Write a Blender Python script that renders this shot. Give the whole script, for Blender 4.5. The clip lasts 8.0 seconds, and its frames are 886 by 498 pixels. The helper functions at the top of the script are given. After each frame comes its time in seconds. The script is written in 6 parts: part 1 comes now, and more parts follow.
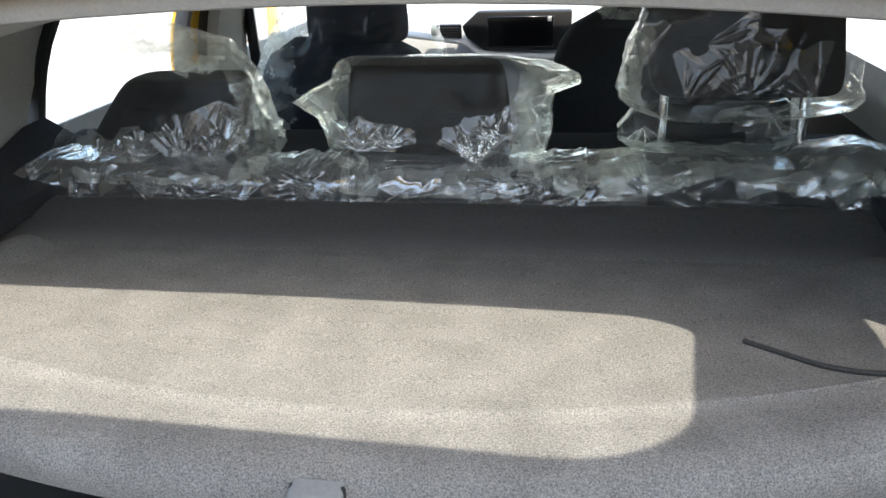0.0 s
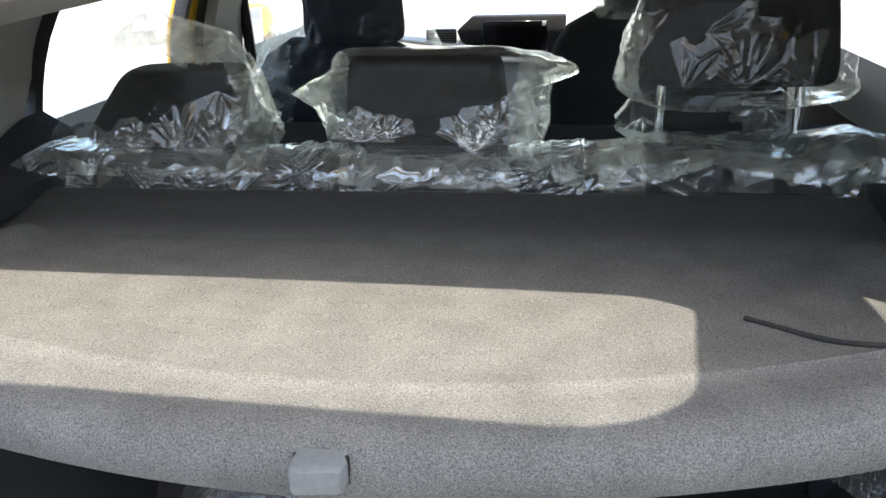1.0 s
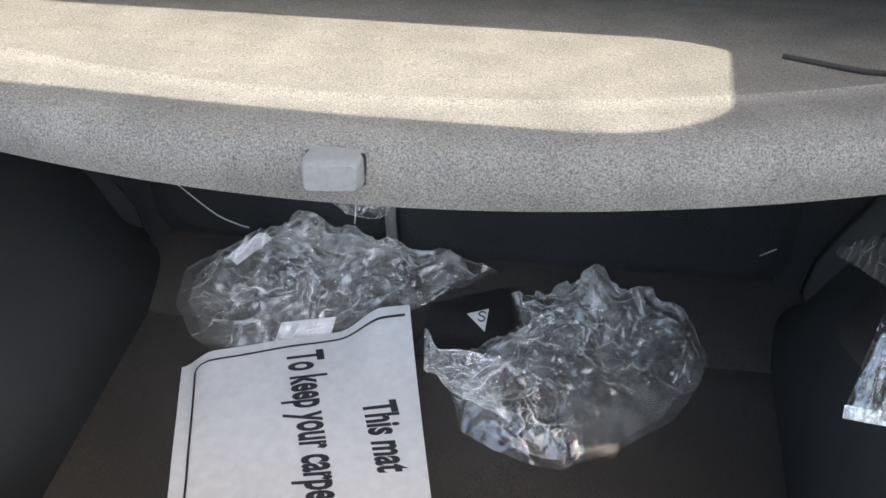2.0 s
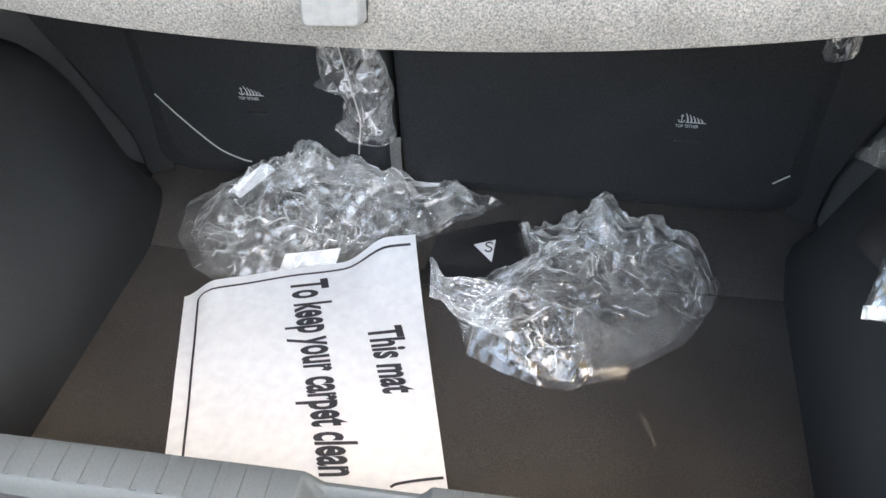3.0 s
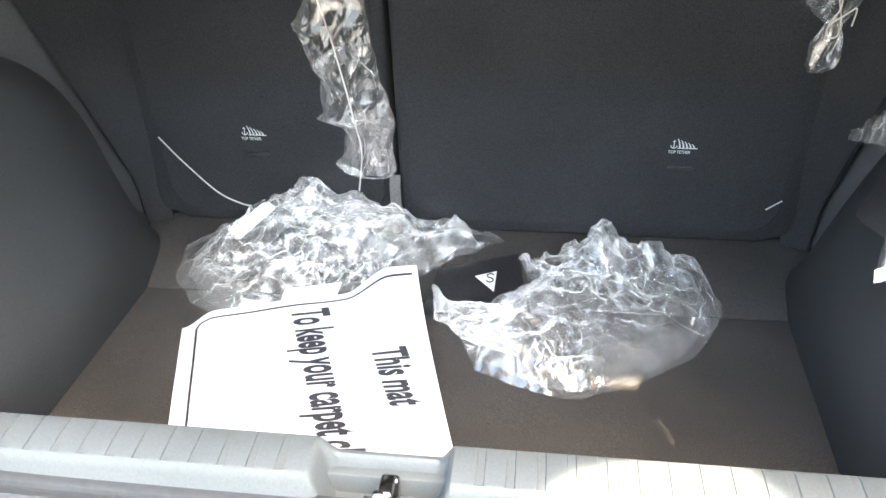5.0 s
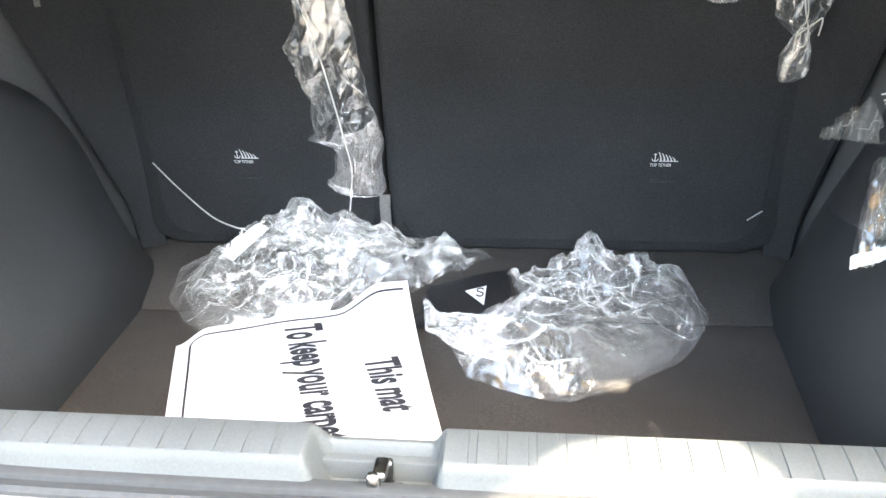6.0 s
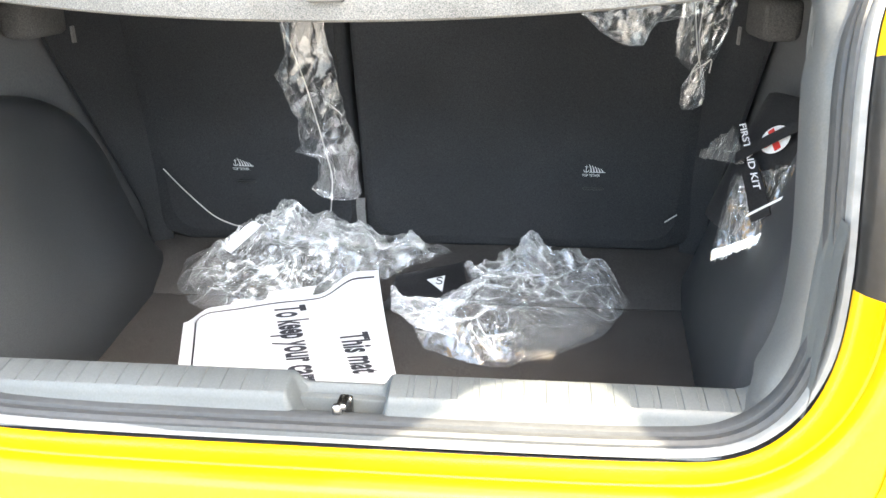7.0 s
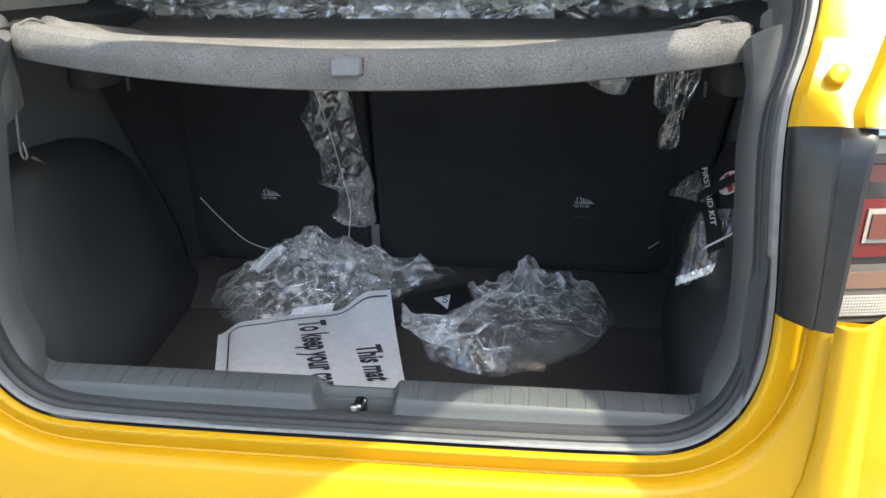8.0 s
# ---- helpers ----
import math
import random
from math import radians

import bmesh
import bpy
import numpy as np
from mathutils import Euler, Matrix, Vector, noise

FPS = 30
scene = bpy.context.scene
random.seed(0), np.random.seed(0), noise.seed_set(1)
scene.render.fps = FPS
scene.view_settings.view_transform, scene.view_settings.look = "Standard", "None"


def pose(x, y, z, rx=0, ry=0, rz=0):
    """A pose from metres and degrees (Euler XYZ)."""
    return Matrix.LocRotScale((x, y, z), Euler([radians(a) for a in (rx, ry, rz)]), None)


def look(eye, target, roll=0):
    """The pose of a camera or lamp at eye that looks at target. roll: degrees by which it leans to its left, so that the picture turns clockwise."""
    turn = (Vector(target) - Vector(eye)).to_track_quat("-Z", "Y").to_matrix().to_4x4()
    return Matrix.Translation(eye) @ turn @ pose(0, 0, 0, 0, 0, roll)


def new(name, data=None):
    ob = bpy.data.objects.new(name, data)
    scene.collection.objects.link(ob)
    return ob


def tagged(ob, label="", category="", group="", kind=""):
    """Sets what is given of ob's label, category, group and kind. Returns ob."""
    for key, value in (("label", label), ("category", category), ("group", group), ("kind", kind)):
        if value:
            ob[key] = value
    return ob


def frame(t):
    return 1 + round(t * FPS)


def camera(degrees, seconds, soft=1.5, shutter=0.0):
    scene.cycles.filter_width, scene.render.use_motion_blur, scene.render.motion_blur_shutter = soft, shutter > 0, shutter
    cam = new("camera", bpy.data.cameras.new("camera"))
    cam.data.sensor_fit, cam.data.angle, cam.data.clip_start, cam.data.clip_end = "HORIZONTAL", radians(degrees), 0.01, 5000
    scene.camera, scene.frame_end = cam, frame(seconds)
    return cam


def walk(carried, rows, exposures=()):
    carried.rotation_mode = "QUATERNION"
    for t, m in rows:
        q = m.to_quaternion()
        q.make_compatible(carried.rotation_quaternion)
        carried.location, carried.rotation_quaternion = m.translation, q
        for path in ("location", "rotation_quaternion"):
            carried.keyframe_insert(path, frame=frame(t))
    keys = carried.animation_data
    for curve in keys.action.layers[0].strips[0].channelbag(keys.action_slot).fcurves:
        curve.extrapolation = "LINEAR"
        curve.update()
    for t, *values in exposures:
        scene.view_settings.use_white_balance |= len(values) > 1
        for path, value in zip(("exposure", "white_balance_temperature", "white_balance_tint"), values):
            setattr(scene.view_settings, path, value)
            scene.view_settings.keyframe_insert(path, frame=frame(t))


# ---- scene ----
cam = camera(59.0, 8.0, soft=1.5)
PATH = [
    (0, (0.182, -0.399, 1.655), (-0.11, 1.406, 0.847), -2.2),
    (0.5, (0.181, -0.409, 1.668), (-0.1, 1.408, 0.883), -2.2),
    (1, (0.174, -0.415, 1.623), (-0.1, 1.407, 0.847), -2.0),
    (1.5, (0.162, -0.419, 1.554), (-0.093, 1.286, 0.54), -0.4),
    (2, (0.154, -0.438, 1.508), (-0.084, 1.205, 0.392), 0.3),
    (2.2, (0.155, -0.447, 1.491), (-0.083, 1.172, 0.34), 0.3),
    (3.3, (0.164, -0.481, 1.365), (-0.094, 1.143, 0.226), -0.5),
    (3.5, (0.167, -0.485, 1.333), (-0.084, 1.154, 0.215), -1.0),
    (4, (0.14, -0.51, 1.309), (-0.103, 1.182, 0.271), -1.1),
    (4.5, (0.137, -0.554, 1.277), (-0.105, 1.192, 0.332), -0.4),
    (5.8, (0.131, -0.602, 1.206), (-0.061, 1.248, 0.47), -0.9),
    (6, (0.142, -0.622, 1.198), (-0.063, 1.23, 0.47), -1.2),
    (6.5, (0.173, -0.704, 1.228), (-0.025, 1.148, 0.499), -1.0),
    (7, (0.23, -0.873, 1.286), (0.043, 0.981, 0.559), -0.5),
    (7.5, (0.267, -0.993, 1.351), (0.065, 0.865, 0.64), -0.2),
    (8, (0.271, -1.052, 1.378), (0.045, 0.81, 0.685), -0.5),
]
EXPOSURES = [(0, 1.87, 6420, 6), (1.0, 1.80, 6400, 6), (1.5, 1.92, 6560, 6), (2.2, 2.3, 6800, 6), (3.5, 3.30, 7300, 6), (4.0, 3.45, 7400, 6), (4.5, 3.95, 7300, 5), (6.0, 4.1, 7200, 5), (7.0, 3.8, 7200, 5), (7.5, 2.62, 6800, 4), (8.0, 1.84, 6450, 4)]
walk(cam, [(t, look(eye, target, roll)) for t, eye, target, roll in PATH], EXPOSURES)

# ---- daylight: high sun behind the car and to its right, hazy sky ----
SUN_WAY = Vector((-0.36, 0.45, -1.0)).normalized()
world = bpy.data.worlds.new("sky")
scene.world = world
world.use_nodes = True
sky = world.node_tree.nodes.new("ShaderNodeTexSky")
sky.sky_type, sky.sun_disc = "NISHITA", False
sky.sun_elevation = math.asin(-SUN_WAY.z)
sky.sun_rotation = math.atan2(-SUN_WAY.x, -SUN_WAY.y)
sky.dust_density, sky.air_density = 3.0, 1.2
world.node_tree.links.new(sky.outputs[0], world.node_tree.nodes["Background"].inputs[0])
world.node_tree.nodes["Background"].inputs[1].default_value = 0.148
sun = new("sun", bpy.data.lights.new("sun", "SUN"))
sun.data.energy, sun.data.angle, sun.data.color = 2.25, radians(0.6), (1.0, 0.885, 0.745)
sun.matrix_world = look((0, 0, 6), Vector((0, 0, 6)) + SUN_WAY)


# ---- materials ----
def surface(name, low, high, rough=0.6, scale=40.0, detail=4.0, bump=0.0, bump_scale=300.0, metal=0.0, coat=0.0,
            stain=0.12, stain_scale=5.0, gloss_var=0.1, spec=0.5, coat_rough=0.13):
    """Two-scale procedural surface: fine grain between low and high, broad stains, relief."""
    m = bpy.data.materials.new(name)
    m.use_nodes = True
    nt = m.node_tree
    n, l = nt.nodes, nt.links.new
    b = n["Principled BSDF"]
    co = n.new("ShaderNodeTexCoord")
    fine = n.new("ShaderNodeTexNoise")
    fine.inputs["Scale"].default_value, fine.inputs["Detail"].default_value = scale, detail
    l(co.outputs["Object"], fine.inputs["Vector"])
    ramp = n.new("ShaderNodeValToRGB")
    ramp.color_ramp.elements[0].position, ramp.color_ramp.elements[1].position = 0.32, 0.68
    ramp.color_ramp.elements[0].color, ramp.color_ramp.elements[1].color = (*low, 1), (*high, 1)
    l(fine.outputs[0], ramp.inputs[0])
    broad = n.new("ShaderNodeTexNoise")
    broad.inputs["Scale"].default_value, broad.inputs["Detail"].default_value = stain_scale, 5.0
    l(co.outputs["Object"], broad.inputs["Vector"])
    span = n.new("ShaderNodeMapRange")
    span.inputs[1].default_value, span.inputs[2].default_value = 0.3, 0.7
    span.inputs[3].default_value, span.inputs[4].default_value = 1 - stain, 1 + stain
    l(broad.outputs[0], span.inputs[0])
    mix = n.new("ShaderNodeMix")
    mix.data_type, mix.blend_type = "RGBA", "MULTIPLY"
    mix.inputs[0].default_value = 1.0
    l(ramp.outputs[0], mix.inputs[6])
    l(span.outputs[0], mix.inputs[7])
    l(mix.outputs[2], b.inputs["Base Color"])
    rr = n.new("ShaderNodeMapRange")
    rr.inputs[3].default_value, rr.inputs[4].default_value = max(rough - gloss_var, 0.02), min(rough + gloss_var, 1)
    l(broad.outputs[0], rr.inputs[0])
    l(rr.outputs[0], b.inputs["Roughness"])
    b.inputs["Metallic"].default_value, b.inputs["Coat Weight"].default_value = metal, coat
    b.inputs["Coat Roughness"].default_value = coat_rough
    b.inputs["Specular IOR Level"].default_value = spec
    if bump:
        tex = n.new("ShaderNodeTexNoise")
        tex.inputs["Scale"].default_value, tex.inputs["Detail"].default_value = bump_scale, 3.0
        l(co.outputs["Object"], tex.inputs["Vector"])
        bp = n.new("ShaderNodeBump")
        bp.inputs["Strength"].default_value, bp.inputs["Distance"].default_value = bump, 0.002
        l(tex.outputs[0], bp.inputs["Height"])
        l(bp.outputs[0], b.inputs["Normal"])
    return m


def film(name, tint, haze, gloss, rough=0.1, most=0.6, milkiness=0.35, tone=(0.88, 0.885, 0.87)):
    """Thin clear plastic film: see-through, a little milky, with a glossy skin."""
    m = bpy.data.materials.new(name)
    m.use_nodes = True
    n, l = m.node_tree.nodes, m.node_tree.links.new
    n.remove(n["Principled BSDF"])
    clear, front, skin = n.new("ShaderNodeBsdfTransparent"), n.new("ShaderNodeBsdfDiffuse"), n.new("ShaderNodeBsdfGlossy")
    back, milk = n.new("ShaderNodeBsdfTranslucent"), n.new("ShaderNodeMixShader")
    milk.inputs[0].default_value = milkiness
    back.inputs[0].default_value = (*tone, 1)
    l(front.outputs[0], milk.inputs[1])
    l(back.outputs[0], milk.inputs[2])
    clear.inputs[0].default_value = (*tint, 1)
    front.inputs[0].default_value = (*tone, 1)
    skin.inputs["Roughness"].default_value = rough
    co, tex, vary = n.new("ShaderNodeTexCoord"), n.new("ShaderNodeTexNoise"), n.new("ShaderNodeMapRange")
    tex.inputs["Scale"].default_value, tex.inputs["Detail"].default_value = 22.0, 6.0
    l(co.outputs["Object"], tex.inputs["Vector"])
    vary.inputs[1].default_value, vary.inputs[2].default_value = 0.35, 0.7
    vary.inputs[3].default_value, vary.inputs[4].default_value = haze * 0.4, haze * 1.7
    l(tex.outputs[0], vary.inputs[0])
    a, c = n.new("ShaderNodeMixShader"), n.new("ShaderNodeAddShader")
    l(vary.outputs[0], a.inputs[0])
    l(clear.outputs[0], a.inputs[1])
    l(milk.outputs[0], a.inputs[2])
    fr, up = n.new("ShaderNodeFresnel"), n.new("ShaderNodeMapRange")
    fr.inputs[0].default_value = 1.5
    up.inputs[1].default_value, up.inputs[2].default_value = 0.04, 0.55
    up.inputs[3].default_value, up.inputs[4].default_value = gloss, most
    l(fr.outputs[0], up.inputs[0])
    l(up.outputs[0], skin.inputs["Color"])
    l(a.outputs[0], c.inputs[0])
    l(skin.outputs[0], c.inputs[1])
    l(c.outputs[0], n["Material Output"].inputs[0])
    return m


def lens(name, colour, rough=0.08, clear=0.25):
    """Coloured lamp plastic, glossy and slightly see-through."""
    m = surface(name, colour, colour, rough=rough, coat=0.6, stain=0.05, gloss_var=0.03)
    m.node_tree.nodes["Principled BSDF"].inputs["Transmission Weight"].default_value = clear
    return m


CARPET = surface("grey_needle_felt", (0.102, 0.105, 0.106), (0.272, 0.266, 0.252), rough=0.95, scale=620, detail=6, bump=0.5, bump_scale=800, stain=0.14, stain_scale=16, spec=0.1)
def felt_darken(m, low, high, start, end):
    """Darken a felt along its length (object y from start to end), with a fuzzy border."""
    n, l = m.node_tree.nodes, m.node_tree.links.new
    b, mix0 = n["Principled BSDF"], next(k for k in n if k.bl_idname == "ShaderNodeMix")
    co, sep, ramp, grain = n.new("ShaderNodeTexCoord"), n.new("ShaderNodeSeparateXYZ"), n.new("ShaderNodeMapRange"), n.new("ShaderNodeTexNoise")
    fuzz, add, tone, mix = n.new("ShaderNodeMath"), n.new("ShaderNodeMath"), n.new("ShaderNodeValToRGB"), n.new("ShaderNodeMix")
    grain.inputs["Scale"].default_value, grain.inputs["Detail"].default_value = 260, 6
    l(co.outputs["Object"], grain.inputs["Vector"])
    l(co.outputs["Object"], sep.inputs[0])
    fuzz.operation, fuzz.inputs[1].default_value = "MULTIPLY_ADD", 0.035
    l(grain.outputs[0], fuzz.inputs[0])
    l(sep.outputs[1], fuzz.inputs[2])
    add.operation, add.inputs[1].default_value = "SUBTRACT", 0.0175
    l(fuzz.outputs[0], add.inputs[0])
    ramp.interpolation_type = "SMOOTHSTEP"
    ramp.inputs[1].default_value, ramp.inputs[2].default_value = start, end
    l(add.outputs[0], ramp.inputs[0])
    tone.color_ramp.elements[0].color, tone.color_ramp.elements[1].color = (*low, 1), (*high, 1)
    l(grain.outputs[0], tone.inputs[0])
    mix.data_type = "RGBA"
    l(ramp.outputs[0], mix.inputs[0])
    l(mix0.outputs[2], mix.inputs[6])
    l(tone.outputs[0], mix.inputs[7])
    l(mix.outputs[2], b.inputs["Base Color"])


# the shelf felt's colour grows darker towards the seats
felt_darken(CARPET, (0.046, 0.046, 0.047), (0.118, 0.115, 0.111), 0.485, 0.570)
FLAP = surface("black_felt", (0.058, 0.058, 0.058), (0.112, 0.110, 0.107), rough=0.95, scale=420, bump=0.5, bump_scale=600, stain=0.2, spec=0.1)
BOOT_CARPET = surface("charcoal_boot_carpet", (0.040, 0.037, 0.035), (0.082, 0.076, 0.072), rough=0.95, scale=600, bump=0.5, bump_scale=800, stain=0.18, stain_scale=4, spec=0.15)
WALL_FELT = surface("dark_side_felt", (0.026, 0.028, 0.030), (0.048, 0.050, 0.053), rough=0.46, scale=500, bump=0.15, bump_scale=700, stain=0.15, spec=0.5)
WALL_GREY = surface("grey_side_plastic", (0.095, 0.099, 0.102), (0.125, 0.129, 0.132), rough=0.6, scale=300, bump=0.15, bump_scale=900, stain=0.1)
SILL = surface("grey_grained_plastic", (0.084, 0.092, 0.094), (0.099, 0.108, 0.110), rough=0.48, scale=350, bump=0.06, bump_scale=1400, stain=0.08)
RUBBER = surface("grey_rubber_seal", (0.040, 0.042, 0.044), (0.050, 0.053, 0.055), rough=0.5, scale=120, bump=0.1, bump_scale=500, stain=0.08)
TRIM = surface("dark_grey_grained_plastic", (0.070, 0.074, 0.075), (0.088, 0.092, 0.092), rough=0.42, scale=350, bump=0.06, bump_scale=1400, stain=0.08)
CORNER = surface("mid_grey_grained_plastic", (0.125, 0.128, 0.126), (0.155, 0.158, 0.155), rough=0.5, scale=300, bump=0.08, bump_scale=1200, stain=0.08)
FLANGE = surface("pale_grey_flange", (0.17, 0.175, 0.175), (0.22, 0.225, 0.225), rough=0.35, scale=60, stain=0.1)
BLACK = surface("black_plastic", (0.012, 0.012, 0.013), (0.026, 0.026, 0.028), rough=0.45, scale=300, bump=0.1, bump_scale=900, stain=0.15)
SILVER = surface("satin_silver_trim", (0.50, 0.51, 0.51), (0.60, 0.61, 0.61), rough=0.32, scale=200, metal=0.35, stain=0.06)
GLOSS_BLACK = surface("satin_black_panel", (0.012, 0.012, 0.012), (0.022, 0.022, 0.022), rough=0.34, scale=80, coat=0.5, stain=0.15, coat_rough=0.3)
YELLOW = surface("yellow_car_paint", (0.58, 0.332, 0.004), (0.63, 0.360, 0.006), rough=0.5, scale=900, coat=0.75, stain=0.04, stain_scale=3, spec=0.15, coat_rough=0.22)
SEAT = surface("black_seat_fabric", (0.025, 0.026, 0.0285), (0.052, 0.054, 0.0575), rough=0.9, scale=500, bump=0.4, bump_scale=700, stain=0.15, spec=0.2)
SEAT_BLUE = surface("dark_blue_black_seat_cloth", (0.010, 0.013, 0.024), (0.030, 0.036, 0.055), rough=0.9, scale=420, bump=0.4, bump_scale=600, stain=0.2, spec=0.2)
HEADREST = surface("charcoal_headrest_cloth", (0.011, 0.011, 0.012), (0.026, 0.025, 0.027), rough=0.85, scale=450, bump=0.4, bump_scale=700, stain=0.15, spec=0.25)
LINER = surface("beige_grey_headliner", (0.50, 0.49, 0.46), (0.58, 0.57, 0.54), rough=0.9, scale=300, bump=0.2, bump_scale=900, stain=0.06)
HEADER = surface("pale_grey_header_plastic", (0.27, 0.265, 0.25), (0.32, 0.315, 0.30), rough=0.6, scale=300, bump=0.1, bump_scale=900, stain=0.05)
PILLAR = surface("warm_grey_pillar_trim", (0.36, 0.35, 0.31), (0.43, 0.42, 0.38), rough=0.7, scale=300, bump=0.15, bump_scale=900, stain=0.06)
DOOR_GREY = surface("silver_grey_door_trim", (0.38, 0.39, 0.395), (0.45, 0.46, 0.465), rough=0.45, scale=200, stain=0.08)
CHROME = surface("chrome", (0.72, 0.73, 0.74), (0.80, 0.81, 0.82), rough=0.12, scale=60, metal=1.0, stain=0.08, gloss_var=0.06)
STEEL = surface("greasy_steel", (0.22, 0.21, 0.20), (0.52, 0.51, 0.49), rough=0.2, scale=90, metal=1.0, stain=0.25)
PAPER = surface("white_paper", (0.78, 0.79, 0.82), (0.86, 0.87, 0.89), rough=0.85, scale=60, bump=0.05, bump_scale=200, stain=0.03)
INK = surface("dark_ink", (0.025, 0.025, 0.035), (0.05, 0.05, 0.06), rough=0.7, scale=200, stain=0.1)
WHITE_PRINT = surface("white_print", (0.70, 0.70, 0.70), (0.80, 0.80, 0.80), rough=0.5, scale=200, stain=0.05)
RED_PRINT = surface("red_print", (0.55, 0.03, 0.025), (0.65, 0.05, 0.04), rough=0.5, scale=200, stain=0.05)
GREY_PLASTIC = surface("silver_grey_plastic", (0.20, 0.21, 0.22), (0.24, 0.25, 0.26), rough=0.38, scale=200, stain=0.06)
STRAP = surface("grey_strap", (0.13, 0.125, 0.12), (0.20, 0.195, 0.19), rough=0.7, scale=300, stain=0.15)
THREAD = surface("white_cord", (0.50, 0.49, 0.46), (0.66, 0.65, 0.62), rough=0.7, scale=400, stain=0.1)
CORD = surface("black_braided_cord", (0.012, 0.012, 0.012), (0.05, 0.05, 0.05), rough=0.6, scale=900, bump=0.5, bump_scale=900, stain=0.2)
FILM = film("clear_crumpled_film", (0.985, 0.985, 0.985), 0.105, 0.076, 0.065, 0.7)
FILM_LIGHT = film("clear_seat_film", (0.99, 0.99, 0.98), 0.045, 0.026, 0.08, 0.45, 0.6, (0.88, 0.90, 0.82))
FILM_SEAT = film("pleated_seat_film", (0.985, 0.985, 0.98), 0.050, 0.21, 0.07, 0.8, 0.6, (0.88, 0.90, 0.84))
FILM_PLEAT = film("pleated_film", (0.985, 0.985, 0.98), 0.045, 0.12, 0.06, 0.7, 0.6)
FILM_MILKY = film("doubled_milky_film", (0.97, 0.97, 0.95), 0.29, 0.030, 0.12, 0.45, 0.65, (0.88, 0.90, 0.81))
FOLD = film("doubled_film_fold", (0.96, 0.965, 0.96), 0.34, 0.16, 0.08, 0.7)
GLASS = film("window_glass", (0.975, 0.98, 0.975), 0.002, 0.02, 0.02, 0.2)
SCREEN = surface("black_glass_screen", (0.004, 0.004, 0.005), (0.012, 0.012, 0.013), rough=0.12, scale=12, coat=0.5, stain=0.3)
DIM_PAVING = surface("dimmed_grey_paving", (0.16, 0.157, 0.152), (0.23, 0.226, 0.218), rough=0.9, scale=60, bump=0.3, bump_scale=90, stain=0.15, stain_scale=1.2)
CONCRETE = surface("pale_concrete", (0.46, 0.455, 0.44), (0.56, 0.55, 0.535), rough=0.9, scale=60, bump=0.3, bump_scale=90, stain=0.12, stain_scale=1.2)
RED_LENS = lens("red_lamp_lens", (0.20, 0.014, 0.012))
BROWN_LENS = lens("brown_smoked_red_lens", (0.20, 0.060, 0.040))
AMBER_LENS = lens("pale_orange_lens", (0.26, 0.15, 0.10))
SMOKE_LENS = lens("smoked_lens", (0.17, 0.145, 0.125), clear=0.2)
DARK_LENS = lens("dark_lamp_lens", (0.022, 0.021, 0.021), clear=0.1)
WHITE_LENS = lens("clear_white_lens", (0.46, 0.44, 0.40), clear=0.15)


# ---- mesh helpers ----
def thing(name, label, category, group="", kind="", at=(0, 0, 0)):
    ob = new(name)
    ob.empty_display_size = 0.05
    ob.location = at
    return tagged(ob, label, category, group, kind)


def finish(name, bm, material, parent=None, label="", smooth=True):
    """Link a bmesh (in world coordinates) as one mesh object, under parent where one is given."""
    bmesh.ops.recalc_face_normals(bm, faces=bm.faces)
    for f in bm.faces:
        f.smooth = smooth
    me = bpy.data.meshes.new(name)
    bm.to_mesh(me)
    bm.free()
    me.materials.append(material)
    ob = new(name, me)
    if smooth:
        me.set_sharp_from_angle(angle=radians(38))
    if parent is not None:
        ob.parent = parent
        place, up = parent.matrix_basis.copy(), parent
        while up.parent is not None:
            place = up.parent.matrix_basis @ up.matrix_parent_inverse @ place
            up = up.parent
        ob.matrix_parent_inverse = place.inverted()
    return tagged(ob, label) if label else ob


def part(name, bm, material, parent, label="", smooth=True):
    return finish(name, bm, material, parent, label, smooth)


def block(bm, centre, size, bevel=0.004, segments=2, turn=None):
    """A bevelled box added to bm."""
    m = Matrix.Translation(centre) @ (turn.to_4x4() if turn is not None else Matrix()) @ Matrix.Diagonal((*size, 1))
    made = bmesh.ops.create_cube(bm, size=1, matrix=m)
    if bevel > 0:
        edges = list({e for v in made["verts"] for e in v.link_edges})
        bmesh.ops.bevel(bm, geom=edges, offset=bevel, segments=segments, affect="EDGES", profile=0.5)
    return bm


def spline(points, per=8, closed=False):
    """Catmull-Rom curve through the points."""
    p = [Vector(q) for q in points]
    out = []
    for i in range(len(p) - 1):
        a = p[i - 1] if i else p[0] * 2 - p[1]
        b, c = p[i], p[i + 1]
        d = p[i + 2] if i + 2 < len(p) else c * 2 - b
        for k in range(per):
            t = k / per
            out.append(0.5 * (2 * b + (c - a) * t + (2 * a - 5 * b + 4 * c - d) * t * t + (3 * b - a - 3 * c + d) * t ** 3))
    return out + [p[-1]]


def between(table, t):
    """The row of a table (its first column ascending) at t, straight between its rows."""
    for a, b in zip(table, table[1:]):
        if t <= b[0]:
            k = min(max((t - a[0]) / (b[0] - a[0]), 0), 1)
            return [p + (q - p) * k for p, q in zip(a, b)]
    return list(table[-1])


